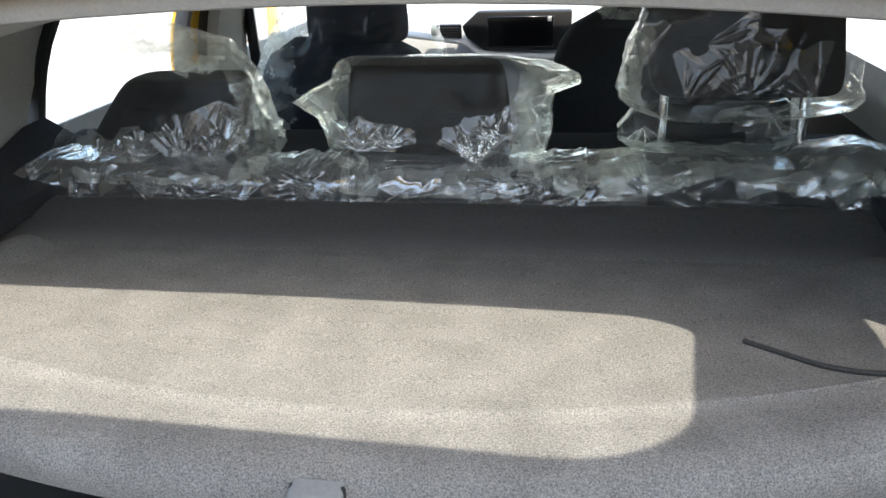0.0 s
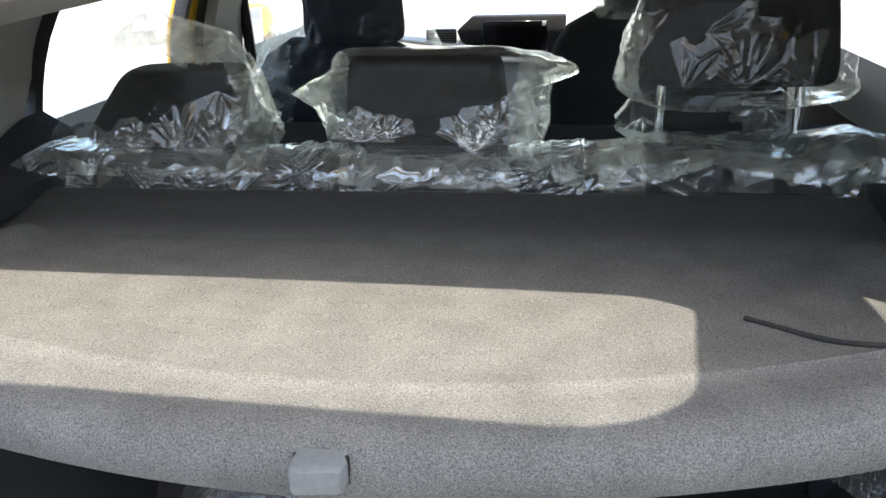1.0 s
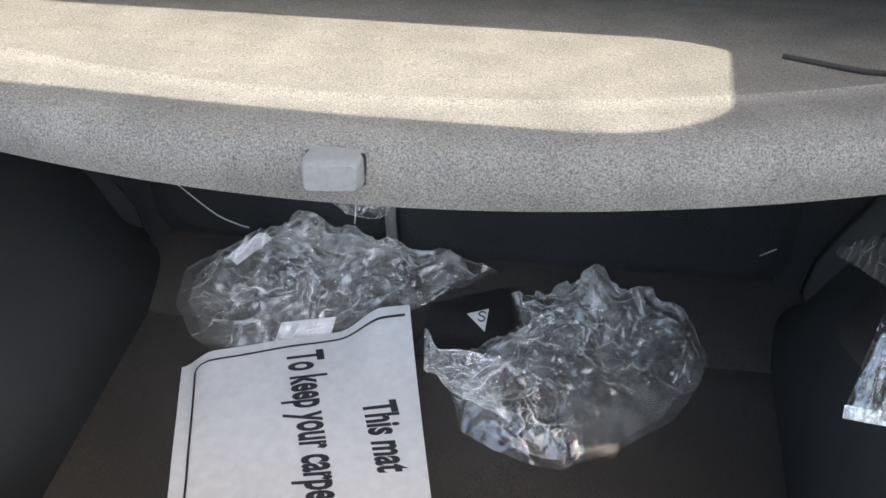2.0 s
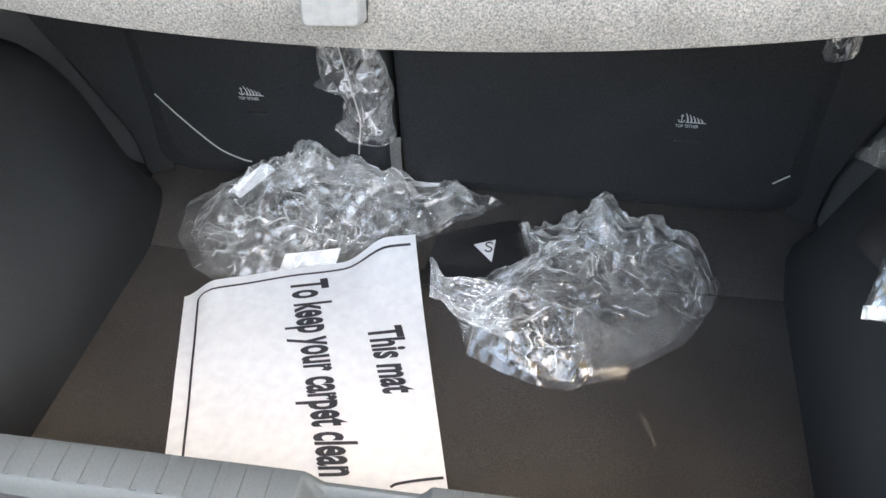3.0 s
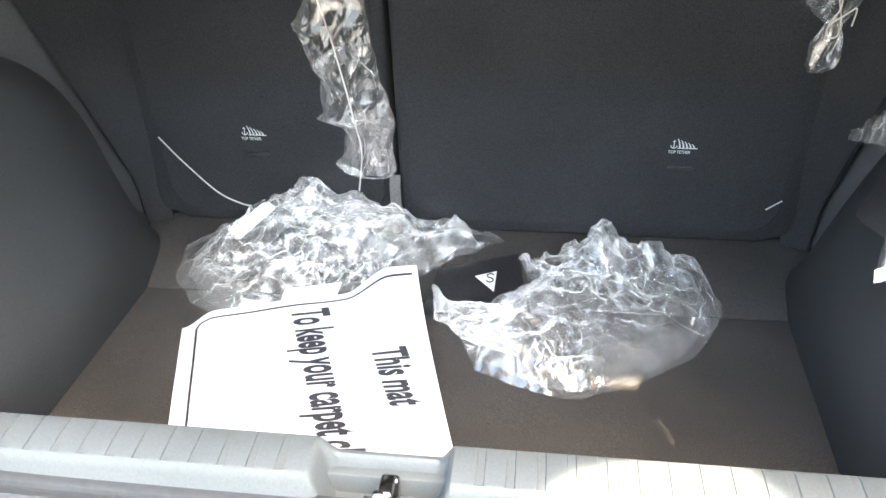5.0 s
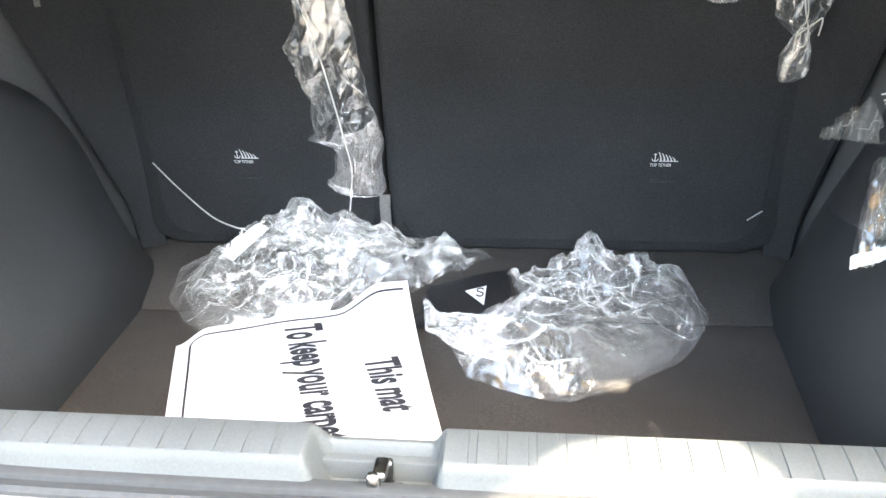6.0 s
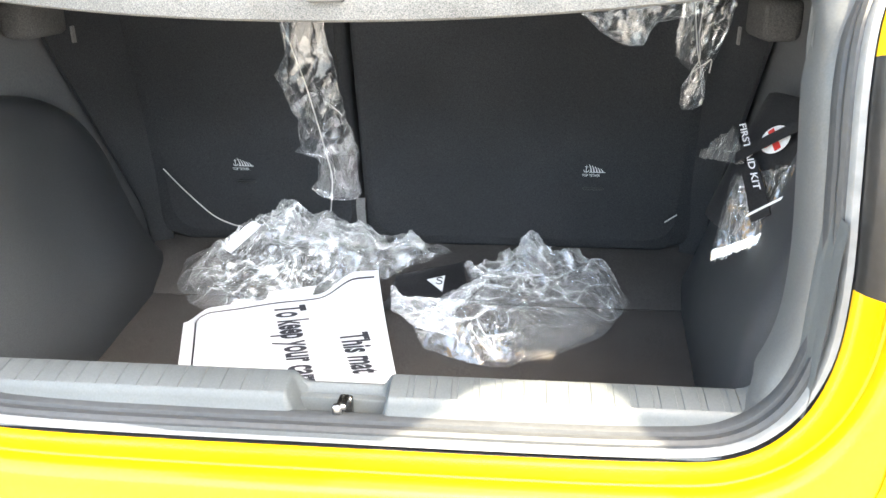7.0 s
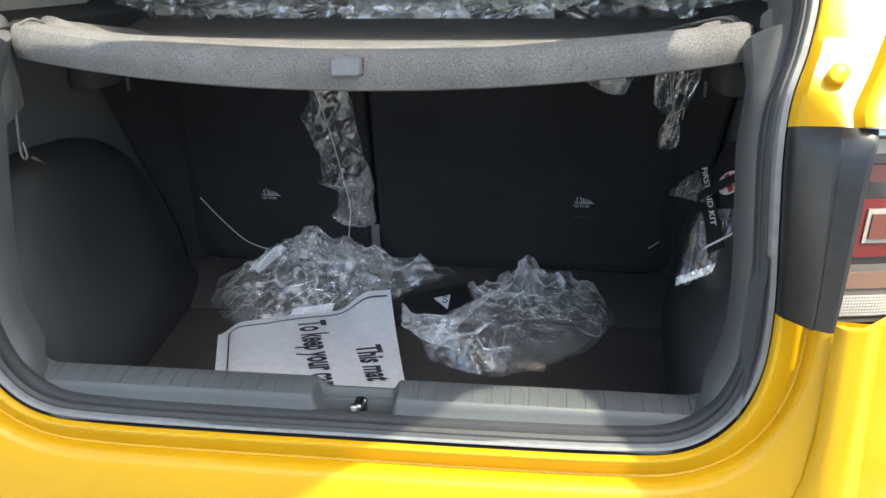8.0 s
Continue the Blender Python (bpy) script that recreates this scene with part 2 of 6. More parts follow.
def lattice(bm, rows, closed=False):
    """Quads between rows of points of equal length."""
    vs = [[bm.verts.new(q) for q in row] for row in rows]
    for a, b in zip(vs, vs[1:]):
        n = len(a)
        for i in range(n if closed else n - 1):
            j = (i + 1) % n
            bm.faces.new((a[i], a[j], b[j], b[i]))
    return vs


def tube(bm, points, radius, sides=8, taper=None):
    rows = []
    for i, q in enumerate(points):
        t = (points[min(i + 1, len(points) - 1)] - points[max(i - 1, 0)]).normalized()
        side = t.cross(Vector((0.13, 0.31, 0.94))).normalized()
        up = side.cross(t)
        r = radius * (taper(i / (len(points) - 1)) if taper else 1)
        rows.append([q + side * (math.cos(a) * r) + up * (math.sin(a) * r) for a in (2 * math.pi * k / sides for k in range(sides))])
    vs = lattice(bm, rows, closed=True)
    bm.faces.new(vs[0])
    bm.faces.new(vs[-1])
    return bm


def sheet(bm, point, nu, nv, thick):
    """A closed slab: point(u, v) gives the upper skin, thick the slab's depth along its normal (a number or a function)."""
    rows = [[Vector(point(i / nu, j / nv)) for j in range(nv + 1)] for i in range(nu + 1)]
    under = []
    for i in range(nu + 1):
        line = []
        for j in range(nv + 1):
            du = rows[min(i + 1, nu)][j] - rows[max(i - 1, 0)][j]
            dv = rows[i][min(j + 1, nv)] - rows[i][max(j - 1, 0)]
            line.append(rows[i][j] - du.cross(dv).normalized() * thick)
        under.append(line)
    a, b = lattice(bm, rows), lattice(bm, under)
    ring = [(i, 0) for i in range(nu)] + [(nu, j) for j in range(nv)] + [(i, nv) for i in range(nu, 0, -1)] + [(0, j) for j in range(nv, 0, -1)]
    for k, (i, j) in enumerate(ring):
        p, q = ring[(k + 1) % len(ring)]
        bm.faces.new((a[i][j], a[p][q], b[p][q], b[i][j]))
    return bm


def prism(bm, outline, depth, at=Matrix()):
    """A plate: an outline in x, z extruded along y by depth."""
    a = [bm.verts.new(at @ Vector((x, 0, z))) for x, z in outline]
    b = [bm.verts.new(at @ Vector((x, depth, z))) for x, z in outline]
    bm.faces.new(a)
    bm.faces.new(b[::-1])
    for i in range(len(a)):
        j = (i + 1) % len(a)
        bm.faces.new((a[i], b[i], b[j], a[j]))
    return bm


def rounded(half_w, half_h, r, n=6, power=None):
    """A rounded rectangle as a list of (x, z)."""
    pts = []
    for cx, cz, a0 in ((half_w - r, half_h - r, 0), (r - half_w, half_h - r, 90), (r - half_w, r - half_h, 180), (half_w - r, r - half_h, 270)):
        for k in range(n + 1):
            a = radians(a0 + 90 * k / n)
            pts.append((cx + r * math.cos(a), cz + r * math.sin(a)))
    return pts


class Folds:
    """Creased film: straight sharp folds between flat facets at two sizes, the small ones gathered in patches."""

    def __init__(self, seed, cell, fine=0.4, along=None, stretch=1.0, calm=0.8):
        rng = random.Random(seed)
        self.cell, self.fine, self.stretch, self.calm = cell, fine, stretch, calm
        self.along = Vector(along).normalized() if along else None
        self.off = [Vector((rng.random() * 50, rng.random() * 50, rng.random() * 50)) for _ in range(4)]

    def at(self, p):
        q = p + noise.noise_vector(p * (0.35 / self.cell) + self.off[3]) * (self.cell * 0.12)
        if self.along is not None:
            q = q - self.along * (q.dot(self.along) * (1 - 1 / self.stretch))
        a = noise.voronoi(q / self.cell + self.off[0])[0]
        b = noise.voronoi(q / (self.cell * self.fine) + self.off[1])[0]
        quiet = min(max(0.5 + 1.9 * noise.noise(p * (0.4 / self.cell) + self.off[2]), 0), 1)
        return 0.35 - min(a[1] - a[0], 0.8) + self.fine * (1 - self.calm * quiet) * 1.2 * (0.35 - min(b[1] - b[0], 0.8))


class Ridges(Folds):
    """Film drawn tight: long thin raised creases, broken here and there, with flat film between them."""

    def at(self, p):
        q = p + noise.noise_vector(p * (0.35 / self.cell) + self.off[3]) * (self.cell * 0.1)
        if self.along is not None:
            q = q - self.along * (q.dot(self.along) * (1 - 1 / self.stretch))
        total = 0.0
        for k, f in ((0, 1.0), (1, self.fine)):
            a = noise.voronoi(q / (self.cell * f) + self.off[k])[0]
            shown = min(max(0.45 + 2.4 * noise.noise(p * (0.6 / (self.cell * f)) + self.off[2] * (k + 1)), 0), 1)
            total += f * shown * math.exp(-((a[1] - a[0]) / 0.13) ** 1.3)
        return total


def strip(bm, pts, width, facing, twist=0.0, rng=None):
    """A narrow pointed ribbon along points; facing is the way its flat side looks."""
    rows = []
    for i, q in enumerate(pts):
        t = i / (len(pts) - 1)
        d = (pts[min(i + 1, len(pts) - 1)] - pts[max(i - 1, 0)]).normalized()
        side = d.cross(facing).normalized()
        if twist:
            side = Matrix.Rotation(twist * t, 3, d) @ side
        w = width * (0.12 + math.sin(math.pi * min(max(t, 0.02), 0.98)) ** 0.6) * (0.75 + 0.5 * (rng.random() if rng else 0.5))
        lift = facing * (w * 0.35)
        rows.append([q - side * w / 2, q + lift, q + side * w / 2])
    lattice(bm, rows)
    return bm


def creases(rows, seed, count, length, width, lift, allow=None, lean=0.5, closed=True, base=0.0):
    """Doubled folds standing on a film: ribbons that run over its rows in broken lines."""
    bm, rng = bmesh.new(), random.Random(seed)
    ni, nj = len(rows), len(rows[0])
    made = tries = 0
    while made < count and tries < count * 40:
        tries += 1
        i, j = rng.randrange(1, ni - 1), rng.randrange(nj)
        if allow and not allow(rows[i][j]):
            continue
        a = base + rng.uniform(-1, 1) * math.pi * lean + rng.choice((0, math.pi))
        pts, fi, fj = [], float(i), float(j)
        for k in range(rng.randint(*length)):
            ii, jj = int(round(fi)), int(round(fj))
            if not 0 < ii < ni - 1 or (not closed and not 0 < jj < nj - 1):
                break
            p = rows[ii][jj % nj]
            out = (rows[ii + 1][jj % nj] - rows[ii - 1][jj % nj]).cross(rows[ii][(jj + 1) % nj] - rows[ii][(jj - 1) % nj])
            out = out.normalized() if out.length > 1e-9 else Vector((0, 0, 1))
            if out.dot(Vector((0, -0.6, 0.8))) < 0:
                out = -out
            pts.append(p + out * lift)
            facing = out
            a += rng.uniform(-0.10, 0.10) + (rng.choice((-0.9, 0.9)) if rng.random() < 0.08 else 0)
            fi, fj = fi + math.sin(a) * 1.2, fj + math.cos(a) * 1.2
        if len(pts) < 3:
            continue
        strip(bm, pts, width * rng.uniform(0.5, 1.5), facing, 0.0, rng)
        made += 1
    return bm


def pleat_height(p, gathers):
    """How far pleats stand up at a point: tapering ridges that spread from the places where a film is gathered.
    A gather is (x, z, how many, reach, first angle, last angle)."""
    total = 0.0
    for x, z, count, reach, a0, a1 in gathers:
        dx, dz = p.x - x, p.z - z
        r = math.hypot(dx, dz)
        if not 1e-4 < r < reach:
            continue
        a = (math.degrees(math.atan2(dz, dx)) - a0) % 360
        span = a1 - a0
        if a > span:
            continue
        side = min(a, span - a, 12) / 12 if span < 359 else 1
        wave = noise.noise(Vector((0.75 * count * a / span, 31 * x + 17 * z, 9 * r)))
        far = reach * (0.55 + 0.9 * abs(noise.noise(Vector((0.4 * count * a / span, 5 + 13 * x, 0)))))
        total += side * math.sin(math.pi * min(r / far, 1)) ** 0.6 * max(1 - abs(wave) / 0.30, 0) ** 1.2
    return min(total, 1.3)


def film_part(bm, parent, material, name="film_layer", label="", fold=13):
    """A film mesh: smooth within its facets, sharp along its folds."""
    ob = part(name, bm, material, parent, label)
    ob.data.set_sharp_from_angle(angle=radians(fold))
    return ob


def folds_part(bm, parent, label="bright sharp folds in the film"):
    return tagged(part("folds", bm, FOLD, parent, smooth=False), label, kind="stuff")


def lettering(body, size, squeeze=1.0, weight=0.0):
    """The vertices (x, y) and faces of a line of text, with its width."""
    cu = bpy.data.curves.new("lettering", "FONT")
    cu.body, cu.size, cu.offset, cu.resolution_u = body, size, weight, 3
    ob = bpy.data.objects.new("lettering", cu)
    scene.collection.objects.link(ob)
    bpy.context.view_layer.update()
    me = bpy.data.meshes.new_from_object(ob.evaluated_get(bpy.context.evaluated_depsgraph_get()))
    pts = [(v.co.x * squeeze, v.co.y) for v in me.vertices]
    faces = [tuple(p.vertices) for p in me.polygons]
    bpy.data.objects.remove(ob)
    bpy.data.curves.remove(cu)
    bpy.data.meshes.remove(me)
    return pts, faces


def letter_part(name, body, size, place, material, parent, squeeze=1.0, weight=0.0, label=""):
    """Text laid on a surface: place(x, y) gives the point for a point of the text."""
    pts, faces = lettering(body, size, squeeze, weight)
    me = bpy.data.meshes.new(name)
    me.from_pydata([tuple(place(x, y)) for x, y in pts], [], faces)
    bm = bmesh.new()
    bm.from_mesh(me)
    bpy.data.meshes.remove(me)
    return part(name, bm, material, parent, label, smooth=False)


# ---- ground ----
bm = bmesh.new()
block(bm, (0, 0, -0.15), (600, 600, 0.28), 0)
tagged(finish("ground", bm, CONCRETE), "pale sunlit concrete yard under the car", "ground", kind="structure")
# slabs by the car, added darker than the yard to cut bounced light
slab_mesh = bmesh.new()
block(slab_mesh, (0, 0, 0), (1.49, 1.49, 0.03), 0.006, 1)
slab_data = bpy.data.meshes.new("paving_slab")
slab_mesh.to_mesh(slab_data)
slab_mesh.free()
slab_data.materials.append(DIM_PAVING)
yard = thing("pavement", "unseen grey paving slabs with narrow open joints, added dark to cut bounced light", "pavement", kind="structure")
for ix in range(-2, 3):
    for iy in range(-4, 3):
        slab = new("slab", slab_data)
        slab.location = (ix * 1.5 + 0.4, iy * 1.5, -0.013 + 0.002 * noise.noise(Vector((ix * 1.7, iy * 1.3, 0))))
        slab.parent = yard


# ---- the tailgate opening ----
HALF = [(0, -0.060, 0.703), (0.20, -0.060, 0.703), (0.40, -0.060, 0.706), (0.495, -0.060, 0.718), (0.553, -0.058, 0.762), (0.582, -0.056, 0.835),
        (0.588, -0.052, 0.93), (0.580, -0.046, 1.05), (0.576, -0.034, 1.14), (0.583, -0.012, 1.21), (0.606, 0.022, 1.275), (0.622, 0.070, 1.35),
        (0.612, 0.150, 1.45), (0.580, 0.235, 1.53), (0.50, 0.285, 1.572), (0.30, 0.305, 1.590), (0, 0.312, 1.596)]
RIGHT = spline(HALF, 6)
LOOP = RIGHT[:-1] + [Vector((-p.x, p.y, p.z)) for p in reversed(RIGHT[1:])]


def rear_way(z):
    a = radians(37) * min(max((z - 1.12) / 0.13, 0), 1)
    return Vector((0, -math.cos(a), math.sin(a)))


def hoop(i):
    """The opening's edge at step i: the place, the way out in the plane of the opening and the way to the rear."""
    n = len(LOOP)
    p, t = LOOP[i % n], (LOOP[(i + 1) % n] - LOOP[(i - 1) % n]).normalized()
    d = rear_way(p.z)
    d = (d - t * d.dot(t)).normalized()
    return p, d.cross(t).normalized(), d


if hoop(0)[1].z > 0:
    OUT = -1
else:
    OUT = 1


def ring_part(name, profile, material, parent, label="", first=0, last=None):
    """Sweep a profile of (out, rear) round the opening, wholly or from step first to step last."""
    bm = bmesh.new()
    whole = last is None
    rows = []
    for i in range(first, (len(LOOP) if whole else last) + (1 if whole else 0)):
        p, o, d = hoop(i)
        pr = profile(p, i) if callable(profile) else profile
        rows.append([p + o * (OUT * a) + d * b for a, b in pr])
    if whole:
        rows = rows[:-1]
        vs = [[bm.verts.new(q) for q in row] for row in rows]
        for k in range(len(vs)):
            a, b = vs[k], vs[(k + 1) % len(vs)]
            for j in range(len(a) - 1):
                bm.faces.new((a[j], a[j + 1], b[j + 1], b[j]))
    else:
        lattice(bm, rows)
    return part(name, bm, material, parent, label)


car = thing("car_body", "yellow compact hatchback body around the open boot", "car body", at=(0, 1.2, 0))


def trim_profile(p, i):
    """Full depth up the sides, shallow under the sill and along the roof edge."""
    k = min(max((p.z - 0.715) / 0.06, 0), 1) * min(max((1.50 - p.z) / 0.08, 0), 1)
    deep = [(0.07, -0.118), (-0.014, -0.115), (-0.025, -0.106), (-0.025, -0.078), (-0.018, -0.056), (-0.011, -0.050)]
    flat = [(0.03, -0.066), (0.02, -0.064), (0.004, -0.062), (0.0, -0.060), (-0.004, -0.056), (-0.011, -0.050)]
    t = roofward(p)
    w = trim_inset(p)
    face = [(0.07, -0.118), (0.012 - w, -0.115), (-w, -0.100), (-w, -0.072), (0.004 - w, -0.064), (-0.011, -0.050)]
    g = min(max((w - 0.025) / 0.006, 0), 1)
    deep = [(a + (c - a) * g, b + (d - b) * g) for (a, b), (c, d) in zip(deep, face)]
    return [(a * k + c * (1 - k) + 0.014 * t, (b * k + d * (1 - k)) * (1 - 0.70 * t)) for (a, b), (c, d) in zip(deep, flat)]


def trim_inset(p):
    """The trim's inner edge runs straight up past the end of the parcel shelf, while the seal bends outwards."""
    up = min(max((p.z - 1.13) / 0.04, 0), 1) * min(max((1.325 - p.z) / 0.025, 0), 1)
    return 0.025 + up * max(abs(p.x) - 0.556 - 0.025, 0) * 1.08


def roofward(p):
    return min(max((p.z - 1.44) / 0.09, 0), 1)


def seal_profile(p, i):
    """The seal lies close under the flange along the roof edge."""
    t = roofward(p)
    return [(a + 0.012 * t, b * (1 - 0.70 * t)) for a, b in SEAL]


SEAL = [(-0.011, -0.050), (-0.0125, -0.040), (-0.010, -0.034), (-0.0055, -0.032), (-0.0045, -0.0275), (-0.0085, -0.026), (-0.0095, -0.018), (-0.006, -0.0125), (-0.002, -0.012)]
ring_part("opening_trim", trim_profile, TRIM, car, "grey plastic trim inside the boot opening")
ring_part("seal", seal_profile, RUBBER, car, "grey ribbed rubber door seal")


def flange_edge(p):
    """The gap beside the flange is narrow up the sides and wider under the sill."""
    return 0.003 + 0.0046 * min(max((p.z - 0.74) / 0.10, 0), 1)


ring_part("flange", lambda p, i: [(-0.002, -0.012), (-0.0015, -0.004), (0.0005, -0.001), (flange_edge(p), 0.0)], FLANGE, car, "pale grey seal flange")
ring_part("gap", lambda p, i: [(flange_edge(p), 0.0), (flange_edge(p) + 0.0004, -0.012), (0.0091, -0.013), (0.0095, 0.0)], BLACK, car, "dark gap behind the seal")

N_RIGHT = len(RIGHT) - 1
Z_PANEL, Z_TOP = 0.93, 1.172


def step_at(z):
    return next(i for i in range(12, len(RIGHT)) if RIGHT[i].z > z)


I1, I2 = step_at(Z_PANEL), step_at(Z_TOP)
NL = len(LOOP)
for sx, side in ((1, "right"), (-1, "left")):
    # trim filling the corner between the opening and the end of the parcel shelf
    bm = bmesh.new()
    rows = []
    for i in range(step_at(1.15), step_at(1.37)):
        p, o, d = hoop(i)
        a = p + o * (OUT * -trim_inset(p)) + d * -0.090
        b = Vector((0.592, 0.185, min(p.z, 1.262 + 0.25 * max(p.z - 1.262, 0))))
        rows.append([Vector((sx * q.x, q.y, q.z)) for q in (a.lerp(b, t) + Vector((-0.006 * math.sin(math.pi * t) * min((p.z - 1.14) / 0.05, 1), 0, 0)) for t in (0, 0.2, 0.4, 0.6, 0.8, 1))])
    lattice(bm, rows)
    tagged(finish("trim_corner_" + side, bm, CORNER), "grey plastic trim beside the parcel shelf end", "trim", kind="structure")
low_profile = [(0.0095, 0.0), (0.0105, 0.008), (0.0125, 0.011), (0.0155, 0.0105), (0.0200, 0.0080), (0.0330, -0.0010), (0.0450, -0.0080), (0.0500, -0.0100), (0.0525, -0.0085), (0.0535, -0.0010), (0.0545, 0.0055), (0.0565, 0.0085)]


def low(p, i):
    """Yellow return round the lower opening: a lip, a slope and a groove."""
    k = 1 + 0.12 * min(max((abs(p.x) - 0.5) / 0.08, 0), 1)
    return [(0.0095 + (a - 0.0095) * k, b) for a, b in low_profile]


bm = bmesh.new()
rows = []
for i in list(range(NL - I1 + 0, NL)) + list(range(0, I1 + 1)):
    p, o, d = hoop(i)
    rows.append([p + o * (OUT * a) + d * b for a, b in low(p, i)])
lattice(bm, rows)
part("rear_return", bm, YELLOW, car, "glossy yellow painted return below the opening")
LOW_EDGE = [r[-1].copy() for r in rows]

# rear apron and bumper skin: from the groove outwards and down
bm = bmesh.new()
fan = []
for q, i in zip(LOW_EDGE, list(range(NL - I1 + 0, NL)) + list(range(0, I1 + 1))):
    o = hoop(i)[1] * OUT
    row = []
    for out, rear in ((0.0, 0.0), (0.003, 0.006), (0.010, 0.012), (0.05, 0.020), (0.10, 0.024), (0.16, 0.020), (0.21, 0.010), (0.26, -0.005)):
        bend = max(abs(q.x + o.x * out) - 0.78, 0)
        row.append(q + Vector((o.x * out, -rear + 1.1 * bend + 2.0 * bend * bend, o.z * out)))
    fan.append(row)
lattice(bm, fan)
part("bumper_skin", bm, YELLOW, car, "yellow painted bumper and lower quarter skin")
SEAM = ((0.30, 0.560), (0.50, 0.592), (0.56, 0.612), (0.65, 0.644), (0.70, 0.655), (0.765, 0.6615), (0.82, 0.6620), (0.87, 0.6610), (0.932, 0.6620))
for sx in (1, -1):
    bm = bmesh.new()

    def corner(u, v, sx=sx):
        z = 0.30 + 0.632 * v
        x0 = between(SEAM, z)[1]
        x = x0 + (0.865 - x0) * u ** 1.6
        bend = max(x - 0.70, 0)
        lip = 1 - min((x - x0) / 0.012, 1)
        swell = 0.012 * math.sin(math.pi * min(max((z - 0.45) / 0.45, 0), 1))
        return (sx * x, -0.104 - swell * min((x - x0) / 0.08, 1) + 0.014 * lip * lip + 0.8 * bend + 2.4 * bend * bend + 0.02 * max(z - 0.88, 0), z)

    sheet(bm, corner, 26, 30, 0.012 * sx)
    part("quarter_corner", bm, YELLOW, car, "yellow bumper corner beside a narrow seam")
bm = bmesh.new()
block(bm, (0, -0.03, 0.35), (1.60, 0.10, 0.22), 0.03, 3)
part("bumper_foot", bm, BLACK, car, "black lower bumper")

def fall(z):
    """How far the outer panels stand to the rear at a height."""
    return between(((1.12, 0.046), (1.16, 0.0455), (1.20, 0.0265), (1.25, 0.0105), (1.28, 0.0035), (1.31, 0.0), (1.60, 0.0)), min(max(z, 1.12), 1.60))[1]


for sx in (1, -1):
    ids = list(range(I1, I2 + 1)) if sx > 0 else list(range(NL - I2, NL - I1 + 1))
    # black panel between the opening and the lamp
    bm = bmesh.new()
    rows = []
    for i in ids:
        p, o, d = hoop(i)
        w = 0.66 + 0.42 * min(max((p.z - Z_PANEL) / 0.24, 0), 1)
        rows.append([p + o * (OUT * (0.0095 + (a - 0.0095) * w)) + d * (b + fall(p.z) * min(max((a - 0.011) / 0.030, 0), 1)) for a, b in ((0.0095, 0.0), (0.011, 0.006), (0.018, 0.009), (0.050, 0.007), (0.0525, 0.0095), (0.055, 0.0105), (0.058, 0.009), (0.083, 0.020), (0.090, 0.018), (0.092, 0.002))])
    lattice(bm, rows)
    part("lamp_side_panel", bm, GLOSS_BLACK, car, "satin black plastic panel beside the lamp")
    # upper yellow pillar
    ids = list(range(I2, N_RIGHT - 14)) if sx > 0 else list(range(NL - N_RIGHT + 15, NL - I2 + 1))
    bm = bmesh.new()
    rows = []
    for i in ids:
        p, o, d = hoop(i)
        w = 1 + 0.5 * min(max((p.z - 1.2) / 0.2, 0), 1)
        rows.append([p + o * (OUT * a) + d * (b + fall(p.z) * min(max((a - 0.011) / (0.009 + 0.3 * min(max(1.245 - p.z, 0), 0.07)), 0), 1)) for a, b in ((0.0095, 0.0), (0.011, 0.005), (0.020, 0.008), (0.050 * w, 0.0065), (0.072 * w, 0.007), (0.078 * w, 0.026), (0.084 * w, 0.030), (0.10 * w, 0.030), (0.106 * w, 0.024), (0.112 * w, 0.030), (0.16 * w, 0.01), (0.20 * w, -0.06))])
    lattice(bm, rows)
    part("rear_pillar", bm, YELLOW, car, "yellow painted rear pillar")
    bm = bmesh.new()
    iz = step_at(1.238)
    p, o, d = hoop(iz if sx > 0 else NL - iz)
    tube(bm, [p + o * (OUT * 0.046) + d * (k + fall(p.z)) for k in (0.002, 0.014, 0.020, 0.022)], 0.0125, 18, lambda t: 1.0 if t < 0.9 else 0.6)
    part("rubber_stop", bm, YELLOW, car, "round buffer stud")

# sides, roof and front of the shell, outside the trim
SIDE = [(0.40, 0.20), (3.9, 0.20), (3.9, 0.80), (2.95, 1.02), (2.95, 1.10), (0.36, 1.22), (0.14, 1.20), (0.10, 0.93), (0.02, 0.90), (-0.02, 0.60), (0.10, 0.28)]
for sx in (1, -1):
    bm = bmesh.new()
    a = [bm.verts.new((sx * 0.865, y, z)) for y, z in SIDE]
    b = [bm.verts.new((sx * 0.835, y, z)) for y, z in SIDE]
    bm.faces.new(a)
    bm.faces.new(b)
    for i in range(len(a)):
        bm.faces.new((a[i], a[i - 1], b[i - 1], b[i]))
    part("side_skin", bm, YELLOW, car, "yellow painted body side")
    for y in (0.42, 2.95):
        bm = bmesh.new()
        prof = [(0.32, -0.10), (0.335, -0.08), (0.335, 0.08), (0.32, 0.10), (0.21, 0.10), (0.20, 0.06), (0.05, 0.07)]
        rows = [[Vector((sx * 0.76 + w, y + math.cos(t) * r, 0.335 + math.sin(t) * r)) for r, w in prof] for t in (2 * math.pi * k / 32 for k in range(33))]
        lattice(bm, rows)
        part("wheel", bm, BLACK, car, "black tyred road wheel")

bm = bmesh.new()


def roof(u, v):
    x, y = (u - 0.5) * 1.22, 0.33 + 1.75 * v
    return (x, y, 1.652 - 0.09 * (2 * u - 1) ** 4 - 0.03 * (2 * v - 1) ** 2)


sheet(bm, roof, 16, 12, 0.012)
part("roof_skin", bm, YELLOW, car, "yellow painted roof")
bm = bmesh.new()


